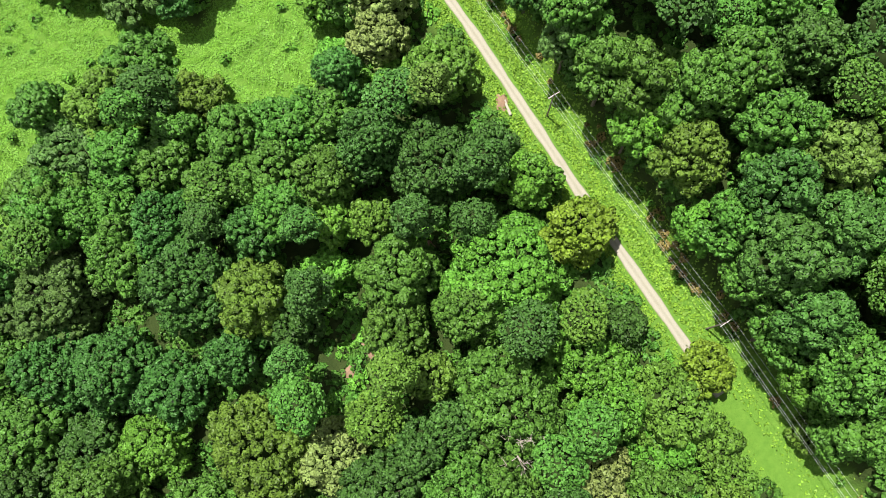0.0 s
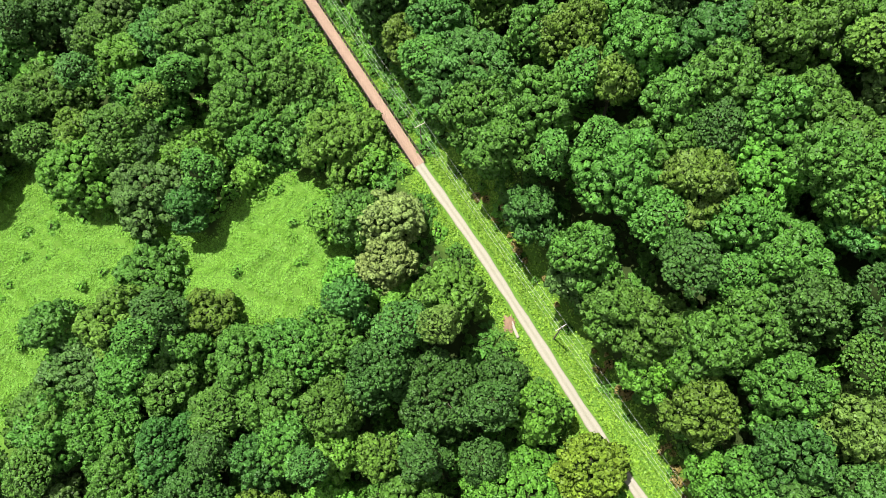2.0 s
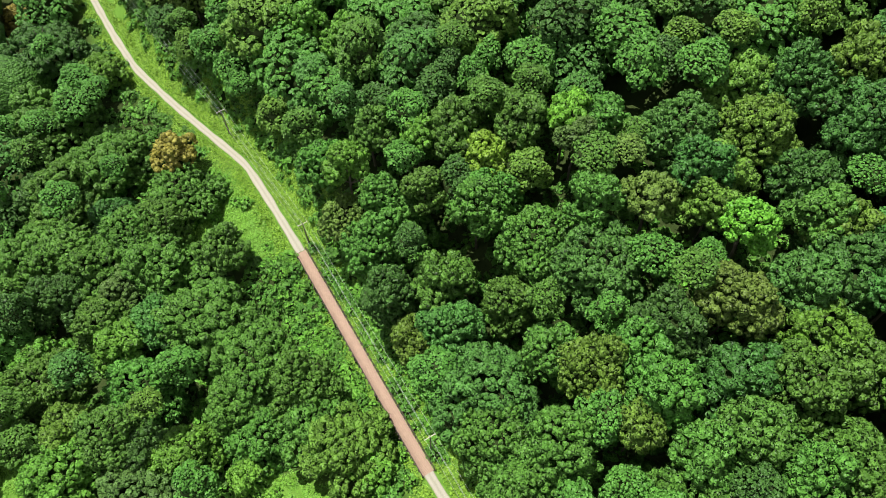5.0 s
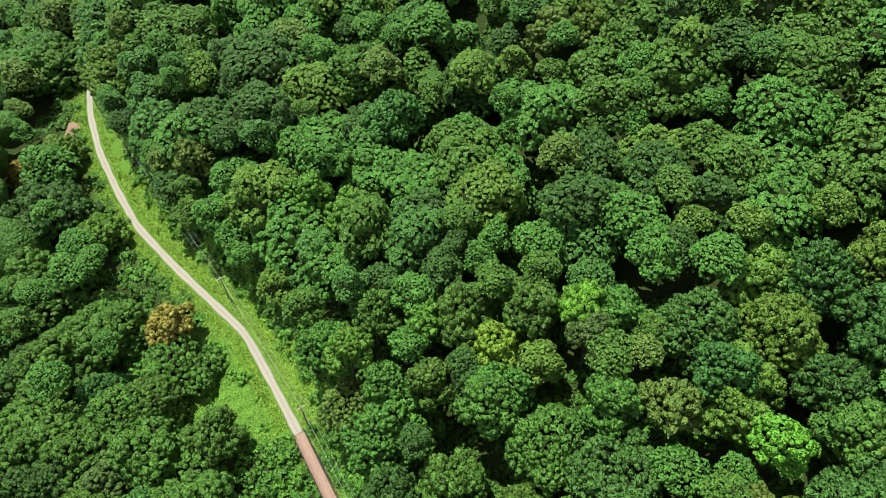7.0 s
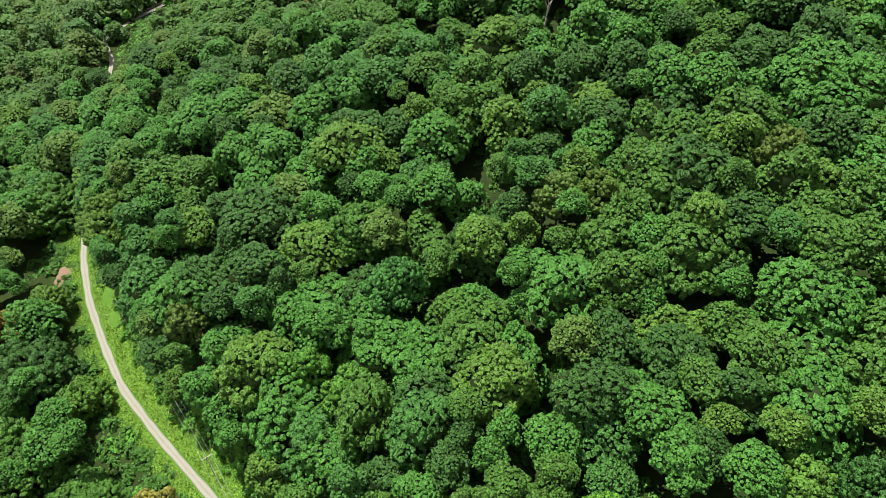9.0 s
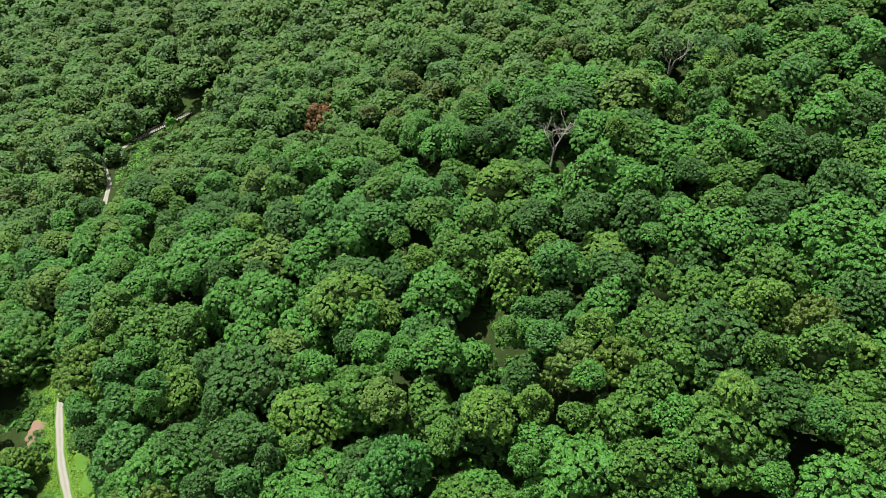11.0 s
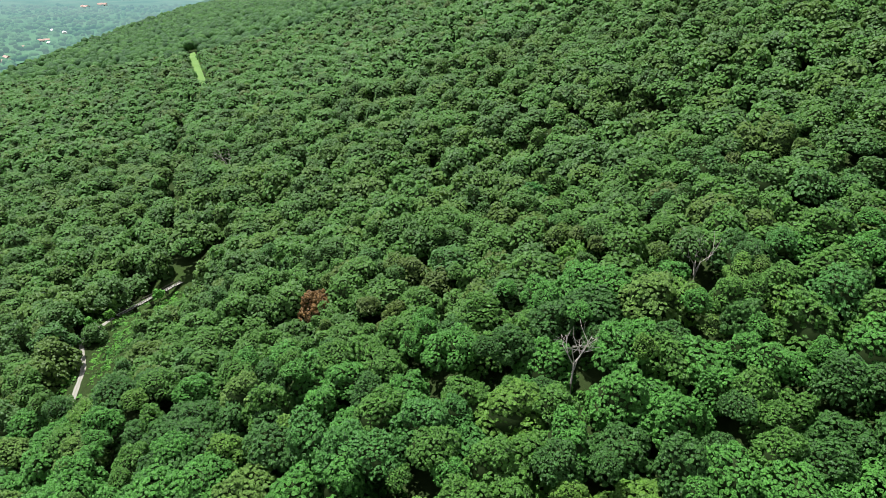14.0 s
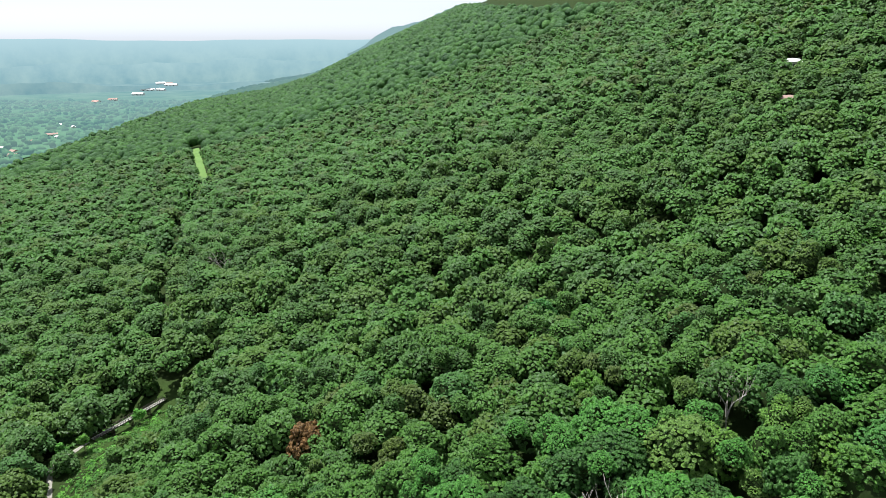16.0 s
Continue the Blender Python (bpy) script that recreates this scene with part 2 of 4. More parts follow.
GROUND = ground_material()
GROUND_GRASS = rough_material("mown_grass", (0.075, 0.15, 0.022), (0.13, 0.23, 0.035), 0.05, 0.05)

# ---- the lie of the land ----
TRAIL = [(150, -165), (37.6, 14), (23.2, 37.5), (4.0, 70.5), (-7.8, 88.8), (-38.2, 139), (-45.5, 150.5), (-55, 165), (-66, 175), (-78, 186), (-92, 200), (-102, 214), (-113, 231), (-122, 249), (-133, 280), (-147, 330), (-162, 382), (-174, 403), (-168, 424), (-149, 459), (-168, 520), (-215, 640), (-305, 950), (-395, 1250), (-452, 1700), (-500, 2260), (-540, 3000), (-540, 4700)]
VALLEY = -50.0


def trail_coords(x, y):
    """Signed distance from the trail (right of it positive) and the length along it."""
    x, y = np.asarray(x, float), np.asarray(y, float)
    best, s, u, run = np.full(x.shape, 1e9), np.zeros(x.shape), np.zeros(x.shape), 0.0
    for (ax, ay), (bx, by) in zip(TRAIL, TRAIL[1:]):
        dx, dy = bx - ax, by - ay
        l = math.hypot(dx, dy)
        k = np.clip(((x - ax) * dx + (y - ay) * dy) / l ** 2, 0, 1)
        d = np.hypot(x - ax - k * dx, y - ay - k * dy)
        side = np.where((x - ax) * dy - (y - ay) * dx >= 0, d, -d)
        near = d < best
        best, s, u = np.where(near, d, best), np.where(near, side, s), np.where(near, run + k * l, u)
        run += l
    return s, u


def ease(a, b, v):
    k = np.clip((v - a) / (b - a), 0, 1)
    return k * k * (3 - 2 * k)


def waves(x, y):
    """Gentle unevenness of the ground."""
    return (np.sin(x * 0.11 + 1.3 * np.sin(y * 0.07)) * np.cos(y * 0.09 + np.sin(x * 0.05)) + 0.4 * np.sin(x * 0.31 + 2) * np.sin(y * 0.27 + x * 0.1))


BRIDGE_A, BRIDGE_B = Vector((-7.8, 88.8, 0)), Vector((-38.2, 139.0, 0))
BRIDGE2_A, BRIDGE2_B = Vector((-167.0, 424.0, 0)), Vector((-149.0, 459.0, 0))


def hollow(x, y, a, b, depth, s):
    """The ravine under a bridge."""
    mid, way = (a + b) / 2, (b - a).normalized()
    along = (x - mid.x) * way.x + (y - mid.y) * way.y
    half = (b - a).length / 2
    return depth * (1 - ease(half * 0.55, half * 1.02, np.abs(along))) * (1 - ease(25, 60, np.abs(s)))


def ground_height(x, y):
    x, y = np.asarray(x, float), np.asarray(y, float)
    s, u = trail_coords(x, y)
    right = 8 * ease(4, 17, s) * (1 - 0.8 * ease(320, 350, y) * (1 - ease(470, 520, y))) * (1 - ease(800, 860, y)) + 0.24 * np.maximum(s - 5, 0) + 0.0002 * np.maximum(s, 0) ** 2
    left = -0.16 * np.maximum(-s - 3, 0) - 9 * ease(3, 25, -s) * ease(250, 300, y) * (1 - ease(600, 900, y))
    right = right + 25 * ease(1000, 1900, y) * ease(60, 420, s)
    z = np.where(s > 0, np.minimum(right, 420), np.maximum(left, VALLEY))
    z = z + 44 * ease(1500, 2700, y) * ease(-160, 240, s) * (1 - ease(500, 900, s))
    z = z + 0.9 * waves(x, y) * ease(4, 14, np.abs(s)) * (1 - ease(200, 300, np.abs(s))) - 0.12 * (np.abs(s) < 1.4)
    z = z + vine_meadow(x, y) * (0.45 * np.sin(x * 0.75 + np.sin(y * 0.5) * 2 + 1.7 * np.sin(x * 0.19)) * np.sin(y * 0.68 + 2 * np.cos(x * 0.31) + np.sin(y * 0.23)) + 0.5 * np.sin(x * 0.33 + 2 + np.sin(y * 0.21)) * np.sin(y * 0.37) + 0.5)
    z = z - hollow(x, y, BRIDGE_A, BRIDGE_B, 4.0, s) - hollow(x, y, BRIDGE2_A, BRIDGE2_B, 4.0, s)
    return z


def vine_meadow(x, y):
    """1 inside the open slope that the vines have covered."""
    x, y = np.asarray(x, float), np.asarray(y, float)
    a = 1 - ease(0.8, 1.08, np.hypot((x + 96) / 18, (y - 62) / 35))
    b = 1 - ease(0.8, 1.1, np.hypot((x + 70) / 27, (y - 72 + 0.3 * (x + 70)) / 13))
    a = a + 1 - ease(0.8, 1.1, np.hypot((x + 36) / 16, (y - 73) / 18))
    s, u = trail_coords(x, y)
    c = (1 - ease(16, 25, -s)) * ease(2, 4, -s) * ease(134, 142, y) * (1 - ease(160, 170, y))
    return np.clip(a + b + c, 0, 1)


STRIP = [(-284, 915), (-316, 990), (-355, 1085), (-418, 1243)]


def strip(x, y):
    """Distance from the mown strip far along the slope."""
    x, y = np.asarray(x, float), np.asarray(y, float)
    best = np.full(x.shape, 1e9)
    for (ax, ay), (bx, by) in zip(STRIP, STRIP[1:]):
        dx, dy = bx - ax, by - ay
        k = np.clip(((x - ax) * dx + (y - ay) * dy) / (dx * dx + dy * dy), 0, 1)
        best = np.minimum(best, np.hypot(x - ax - k * dx, y - ay - k * dy))
    return best


# ---- mesh helpers ----
def mesh_from(name, verts, faces, material, smooth=False, second=None, marks=None):
    """A mesh from arrays; marks gives the faces that take the second material."""
    me = bpy.data.meshes.new(name)
    verts, faces = np.asarray(verts, np.float32), np.asarray(faces, np.int32)
    n, k = faces.shape
    me.vertices.add(len(verts))
    me.vertices.foreach_set("co", verts.ravel())
    me.loops.add(n * k)
    me.loops.foreach_set("vertex_index", faces.ravel())
    me.polygons.add(n)
    me.polygons.foreach_set("loop_start", np.arange(0, n * k, k, dtype=np.int32))
    if smooth:
        me.polygons.foreach_set("use_smooth", np.ones(n, bool))
    me.update(calc_edges=True)
    if material:
        me.materials.append(material)
    if second:
        me.materials.append(second)
        me.polygons.foreach_set("material_index", np.asarray(marks, np.int32))
    return me


def part(name, bm, material, parent=None, label=""):
    """Link a bmesh as one mesh object under a thing or a part."""
    me = bpy.data.meshes.new(name)
    bm.to_mesh(me)
    bm.free()
    me.materials.append(material)
    ob = new(name, me)
    ob.parent = parent
    if label:
        tagged(ob, label)
    return ob


def beam(bm, a, b, w, h, up=(0, 0, 1)):
    """A squared timber from a to b, w wide and h deep, with eased edges."""
    a, b = Vector(a), Vector(b)
    d = b - a
    z = d.normalized()
    x = z.cross(Vector(up))
    if x.length < 0.01:
        x = Vector((1, 0, 0))
    x.normalize()
    y = x.cross(z)
    rot = Matrix((x, y, z)).transposed().to_4x4()
    m = Matrix.Translation((a + b) / 2) @ rot @ Matrix.Diagonal((w, h, d.length, 1))
    bmesh.ops.create_cube(bm, size=1, matrix=m)


def tube(bm, points, radii, sides=7):
    """A tapered round limb through the points."""
    rings = []
    for i, p in enumerate(points):
        p = Vector(p)
        q = Vector(points[min(i + 1, len(points) - 1)]) - Vector(points[max(i - 1, 0)])
        rot = q.to_track_quat("Z", "Y").to_matrix()
        rings.append([bm.verts.new(p + rot @ Vector((radii[i] * math.cos(a), radii[i] * math.sin(a), 0))) for a in np.linspace(0, math.tau, sides, endpoint=False)])
    for r0, r1 in zip(rings, rings[1:]):
        for i in range(sides):
            bm.faces.new((r0[i], r0[(i + 1) % sides], r1[(i + 1) % sides], r1[i]))
    bm.faces.new(rings[-1])
    bm.faces.new(list(reversed(rings[0])))


# ---- ground ----
def spaced(knots):
    out = []
    for (a, b, n) in knots:
        out.extend(np.linspace(a, b, n, endpoint=False))
    return np.array(out + [knots[-1][1]])


gx = spaced([(-4700, -1000, 16), (-1000, -260, 30), (-260, -100, 32), (-100, 80, 110), (80, 300, 28), (300, 1000, 20), (1000, 4700, 16)])
gy = spaced([(-4700, -400, 10), (-400, -40, 20), (-40, 270, 170), (270, 480, 50), (480, 1000, 40), (1000, 4700, 40)])
XX, YY = np.meshgrid(gx, gy)
ZZ = ground_height(XX, YY)
idx = np.arange(XX.size).reshape(XX.shape)
quads = np.stack([idx[:-1, :-1], idx[:-1, 1:], idx[1:, 1:], idx[1:, :-1]], -1).reshape(-1, 4)
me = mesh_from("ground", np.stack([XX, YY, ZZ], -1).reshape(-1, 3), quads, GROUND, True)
s_g, u_g = trail_coords(XX, YY)
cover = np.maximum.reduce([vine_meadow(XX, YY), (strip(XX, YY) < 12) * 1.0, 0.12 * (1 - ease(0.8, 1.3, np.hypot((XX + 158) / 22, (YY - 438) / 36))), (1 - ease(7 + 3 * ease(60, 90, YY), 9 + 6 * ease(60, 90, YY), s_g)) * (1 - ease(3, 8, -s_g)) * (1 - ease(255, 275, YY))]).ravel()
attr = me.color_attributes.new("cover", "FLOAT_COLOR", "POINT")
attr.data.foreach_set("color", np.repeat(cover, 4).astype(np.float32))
ground = tagged(new("ground", me), "wooded hillside ground with leaf litter, grass and vines", "ground", kind="structure")


# ---- trail ----
def trail_surface(name, points, width, material, label):
    pts = [Vector((*p, 0)) for p in points]
    fine = []
    for a, b in zip(pts, pts[1:]):
        n = max(2, int((b - a).length / 1.5))
        fine += [a.lerp(b, i / n) for i in range(n)]
    fine.append(pts[-1])
    for _ in range(6):
        fine = [fine[0]] + [(fine[i - 1] + fine[i] * 2 + fine[i + 1]) / 4 for i in range(1, len(fine) - 1)] + [fine[-1]]
    v, f, wear = [], [], []
    cut = ((-1.0, -0.25, 1), (-0.9, 0.02, 0.9), (-0.72, 0.05, 0.1), (-0.4, 0.04, 0.0), (0, 0.07, 0.55), (0.4, 0.04, 0.0), (0.72, 0.05, 0.1), (0.9, 0.02, 0.9), (1.0, -0.25, 1))
    for i, p in enumerate(fine):
        d = (fine[min(i + 1, len(fine) - 1)] - fine[max(i - 1, 0)]).normalized()
        n = Vector((d.y, -d.x, 0))
        w = width / 2 * (1 + 0.14 * math.sin(i * 0.9) * math.sin(i * 0.37 + 1))
        for k, h, worn in cut:
            q = p + n * w * k
            v.append((q.x, q.y, h + (float(ground_height(q.x, q.y)) + 1.3 if width > 5 else 0)))
            wear.append(worn)
    m = len(cut)
    for i in range(len(fine) - 1):
        for k in range(m - 1):
            a = i * m + k
            f.append((a, a + 1, a + m + 1, a + m))
    me = mesh_from(name, v, f, material, True)
    at = me.color_attributes.new("wear", "FLOAT_COLOR", "POINT")
    at.data.foreach_set("color", np.repeat(np.array(wear, np.float32), 4))
    return tagged(new(name, me), label, "path", kind="structure")


trail_surface("road", [(45, 2)] + TRAIL[1:5], 2.15, GRAVEL, "pale gravel trail beside a grassy verge")
trail_surface("road", TRAIL[5:18] + [(-168, 422)], 2.15, GRAVEL, "pale gravel trail curving through the wood")


trail_surface("road", STRIP, 11, GROUND_GRASS, "mown bright green strip through the far woods")


# ---- trees ----
def leaf_cards(centres, normals, size, rng):
    """Small pointed leaf faces round the centres, roughly square to the normals."""
    n = len(centres)
    t = rng.normal(size=(n, 3))
    t -= (t * normals).sum(1, keepdims=True) * normals
    t /= np.linalg.norm(t, axis=1, keepdims=True) + 1e-9
    b = np.cross(normals, t)
    l = (size * rng.uniform(0.65, 1.3, n))[:, None]
    return np.stack([centres + t * l * 0.75, centres - t * l * 0.45 + b * l * 0.6, centres - t * l * 0.45 - b * l * 0.6], 1).reshape(-1, 3)


def puffs(centres, outward, size, sides, rings, rng):
    """Rounded clumps of leaves, each an uneven cap that faces outward and up: points and triangles."""
    n = len(centres)
    lift = outward * 0.62 + np.array((0, 0, 0.62)) + rng.normal(size=(n, 3)) * 0.14
    lift /= np.linalg.norm(lift, axis=1, keepdims=True)
    a = np.cross(lift, rng.normal(size=(n, 3)))
    a /= np.linalg.norm(a, axis=1, keepdims=True)
    b = np.cross(lift, a)
    r = (size * rng.uniform(0.6, 1.3, n))[:, None, None]
    polar = [0.0] + [t for t in ((0.85, 1.75) if rings == 2 else (1.25,)) for _ in range(sides)]
    polar = np.array(polar) + rng.uniform(-0.13, 0.13, (n, len(polar)))
    turn = np.array([0.0] + [(k + 0.5 * q) * math.tau / sides for q in range(rings) for k in range(sides)])
    turn = turn + rng.uniform(-0.28, 0.28, (n, len(turn))) + rng.uniform(0, 6.28, (n, 1))
    d = np.cos(polar)[..., None] * lift[:, None] + (np.sin(polar) * np.cos(turn))[..., None] * a[:, None] + (np.sin(polar) * np.sin(turn))[..., None] * b[:, None]
    v = centres[:, None] + d * r * rng.uniform(0.76, 1.2, (n, d.shape[1], 1))
    f = [(0, 1 + k, 1 + (k + 1) % sides) for k in range(sides)]
    if rings == 2:
        for k in range(sides):
            p, q = 1 + k, 1 + (k + 1) % sides
            f += [(p, p + sides, q), (q, p + sides, q + sides)]
    f = np.array(f)[None] + (np.arange(n) * d.shape[1])[:, None, None]
    return v.reshape(-1, 3), f.reshape(-1, 3)


def fringe(centres, outward, size, per, leaf, rng):
    """Loose leaves that stand out from the clumps."""
    d = rng.normal(size=(len(centres), per, 3)) + outward[:, None] * 0.9 + np.array((0, 0, 0.5))
    d /= np.linalg.norm(d, axis=2, keepdims=True)
    c = centres[:, None] + d * size * rng.uniform(0.85, 1.2, (len(centres), per, 1))
    nor = d + rng.normal(size=d.shape) * 0.4
    nor /= np.linalg.norm(nor, axis=2, keepdims=True)
    return leaf_cards(c.reshape(-1, 3), nor.reshape(-1, 3), leaf, rng)


def crown_form(rng, flat, limbs):
    """The rounded masses that make up a crown 1 m in radius: a heart, a lower ring and an upper ring of limbs."""
    form = [(0.0, 0.0, 0.1 * flat, 0.55)]
    turn = rng.uniform(0, 6.28)
    for i in range(limbs):
        a = turn + i * math.tau / limbs + rng.uniform(-0.35, 0.35)
        size = rng.uniform(0.28, 0.5)
        out = 1.0 - size + rng.uniform(-0.14, 0.12)
        form.append((out * math.cos(a), out * math.sin(a), rng.uniform(-0.4, 0.05) * flat, size))
    upper = 3 + limbs // 3
    turn = rng.uniform(0, 6.28)
    for i in range(upper):
        a = turn + i * math.tau / upper + rng.uniform(-0.4, 0.4)
        size = rng.uniform(0.24, 0.4)
        out = rng.uniform(0.2, 0.5)
        form.append((out * math.cos(a), out * math.sin(a), rng.uniform(0.2, 0.56) * flat, size))
    return np.array(form)


def crown_clumps(rng, flat, limbs, lump, gap):
    """Places and directions of the clumps of leaves that a crown's limbs carry."""
    form = crown_form(rng, flat, limbs)
    n = 4200
    which = rng.integers(0, len(form), n)
    d = rng.normal(size=(n, 3))
    d /= np.linalg.norm(d, axis=1, keepdims=True)
    d[:, 2] = np.where(d[:, 2] < -0.4, -d[:, 2], d[:, 2])
    c = form[which, :3] + d * form[which, 3:4] * (1, 1, flat) * rng.uniform(0.8, 1.05, n)[:, None]
    deep = np.zeros(n, bool)
    for i, (x, y, z, r) in enumerate(form):
        q = (c - (x, y, z)) / (1, 1, flat)
        deep |= (which != i) & (np.linalg.norm(q, axis=1) < r * 0.93)
    c, d = c[~deep], d[~deep]
    kept = np.empty((0, 3))
    keep = []
    for i in range(len(c)):
        if len(keep) == 0 or (((kept - c[i]) ** 2).sum(1) > (lump * gap) ** 2).all():
            keep.append(i)
            kept = np.vstack([kept, c[i]])
    return c[keep], d[keep], form


def core(form, flat, scale, sub):
    """The dense heart of a crown: one rounded body for each limb's mass."""
    bm = bmesh.new()
    for x, y, z, r in form:
        bmesh.ops.create_icosphere(bm, subdivisions=sub, radius=1, matrix=Matrix.Translation((x, y, z - 0.04)) @ Matrix.Diagonal((r * scale, r * scale, r * scale * flat, 1)))
    v = np.array([tuple(q.co) for q in bm.verts])
    bm.verts.index_update()
    f = np.array([[q.index for q in face.verts] for face in bm.faces])
    bm.free()
    return v, f


FLATS = [1.0, 1.2, 0.92, 1.35, 1.1]


HEART = 0.62


def crown_stock(seed, limbs, lump, gap, sides, rings, loose=0, leaf=0.05):
    """Leaf clumps and darkened twiggy heart of a crown of unit radius: points, triangles, and how many of these are
    leaves.
    """
    rng = np.random.default_rng(seed)
    flat = FLATS[seed % len(FLATS)]
    c, d, form = crown_clumps(rng, flat, limbs, lump, gap)
    v, f = puffs(c, d, lump, sides, rings, rng)
    if loose:
        extra = fringe(c, d, lump, loose, leaf, rng)
        f = np.concatenate([f, np.arange(len(extra)).reshape(-1, 3) + len(v)])
        v = np.concatenate([v, extra])
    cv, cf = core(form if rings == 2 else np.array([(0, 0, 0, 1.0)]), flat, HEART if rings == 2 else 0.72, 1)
    return np.concatenate([v, cv]), np.concatenate([f, cf + len(v)]).astype(np.int32), len(f), flat


SIZES = (4.4, 6.2, 8.6)


def crown_data(seed, radius):
    """Crown mesh of leaf clumps round a twiggy heart in painted shade, as one mesh; unit radius, for trees of about
    that radius.
    """
    v, f, leaves, flat = crown_stock(seed, 5 + seed % 3 + (radius > 8), (0.74 + 0.1 * (seed % 3)) / radius, 1.14, 5, 2, 3, 0.3 / radius)
    return mesh_from("crown", v, f, LEAF["mid"], True, SHADED_TWIGS, np.arange(len(f)) >= leaves), flat


CROWNS = [[crown_data(i + 10 * k, size) for i in range(5)] for k, size in enumerate(SIZES)]


def trunk_mesh(seed):
    """A trunk 1 m high with limbs that reach into the crown (which starts at 0.55)."""
    rng = np.random.default_rng(seed + 50)
    bm = bmesh.new()
    bend = rng.normal(size=2) * 0.02
    tube(bm, [(0, 0, -0.05), (bend[0], bend[1], 0.3), (bend[1], bend[0], 0.6), (0, 0, 0.9)], [0.022, 0.016, 0.012, 0.004], 7)
    for i in range(5):
        a = i * 1.26 + rng.uniform(0, 0.6)
        z0 = rng.uniform(0.4, 0.62)
        l = rng.uniform(0.15, 0.24)
        tube(bm, [(0, 0, z0), (l * 0.5 * math.cos(a), l * 0.5 * math.sin(a), z0 + 0.1), (l * math.cos(a), l * math.sin(a), z0 + 0.22)], [0.009, 0.006, 0.003], 5)
    me = bpy.data.meshes.new("trunk")
    bm.to_mesh(me)
    bm.free()
    me.materials.append(BARK)
    return me


TRUNKS = [trunk_mesh(i) for i in range(4)]
WORDS = {
    "mid": "mature broadleaf tree with dense mid-green crown", "dark": "broadleaf tree with dense dark green crown",
    "grey": "broadleaf tree with greyish green clumped crown", "bluegreen": "large oak with rounded bluish green crown",
    "bright": "young broadleaf tree with fresh bright green leaves", "lime": "small tree with glowing lime green leaves",
    "yellow": "broadleaf tree with yellow-green sunlit leaves", "olive": "broadleaf tree with olive green crown",
    "pale": "oak with pale silvery olive leaf clusters", "brown": "tree with brownish green seeding crown",
    "rust": "tree turning rusty yellow among green ones", "red": "tree with dry reddish brown leaves",
    "vine": "tree smothered in bright green climbing vine", "forest": "forest broadleaf tree with rounded green crown",
}
tree_rng = np.random.default_rng(7)


def tree(x, y, radius, height, kind):
    """One tree: an empty at its foot, a trunk with limbs and a leafy crown."""
    i = int(tree_rng.integers(5))
    me, flat = CROWNS[0 if radius < 5.2 else 1 if radius < 7.3 else 2][i]
    z = float(ground_height(x, y))
    root = tagged(new("tree"), WORDS[kind], "tree", "trees of the wood")
    root.location = (x, y, z - 0.1)
    root.empty_display_size = 1.0
    t = new("trunk", TRUNKS[i % 4])
    t.parent, t.scale = root, (height * 0.9, height * 0.9, height * 0.93)
    c = new("crown", me)
    c.parent = root
    tall = min(1.0, height * 0.45 / (radius * flat))
    tall = max(tall, 0.8)
    c.location = (0, 0, height - radius * flat * tall)
    c.scale = (radius * tree_rng.uniform(0.92, 1.06), radius * tree_rng.uniform(0.92, 1.06), radius * tall)
    c.rotation_euler = (tree_rng.uniform(-0.12, 0.12), tree_rng.uniform(-0.12, 0.12), tree_rng.uniform(0, 6.28))
    c.material_slots[0].link = "OBJECT"
    c.material_slots[0].material = LEAF[kind]
    return root


# positions x, y, crown radius, height, look
BIG_TREES = [
    (9.6, 21.9, 11.2, 17, "bright"),
    (21.6, 29.2, 6.4, 13, "yellow"),
    (13.9, 38.7, 5.6, 12, "bright"),
    (-2.6, 40.5, 8.0, 17, "dark"),
    (-13.6, 45.1, 7.6, 17, "dark"),
    (7.4, 44.1, 4.6, 13, "dark"),
    (-29.5, 49.8, 7.5, 15, "mid"),
    (-39.9, 48.4, 7.0, 15, "mid"),
    (-32.0, 40.0, 7.9, 16, "mid"),
    (-21.9, 39.4, 6.1, 16, "mid"),
    (-48.9, 57.2, 5.8, 10, "olive"),
    (-63.0, 67.6, 9.1, 8, "mid"),
    (-72.5, 47.8, 9.2, 13, "grey"),
    (-62.6, 46.5, 7.1, 12, "mid"),
    (-53.7, 44.1, 7.0, 13, "mid"),
    (-52.8, 33.2, 7.4, 15, "dark"),
    (-47.1, 21.7, 9.6, 17, "dark"),
    (-60.8, 27.6, 7.3, 14, "mid"),
    (-35.3, 19.2, 6.6, 15, "olive"),
    (-13.2, 31.2, 4.4, 14, "olive"),
]
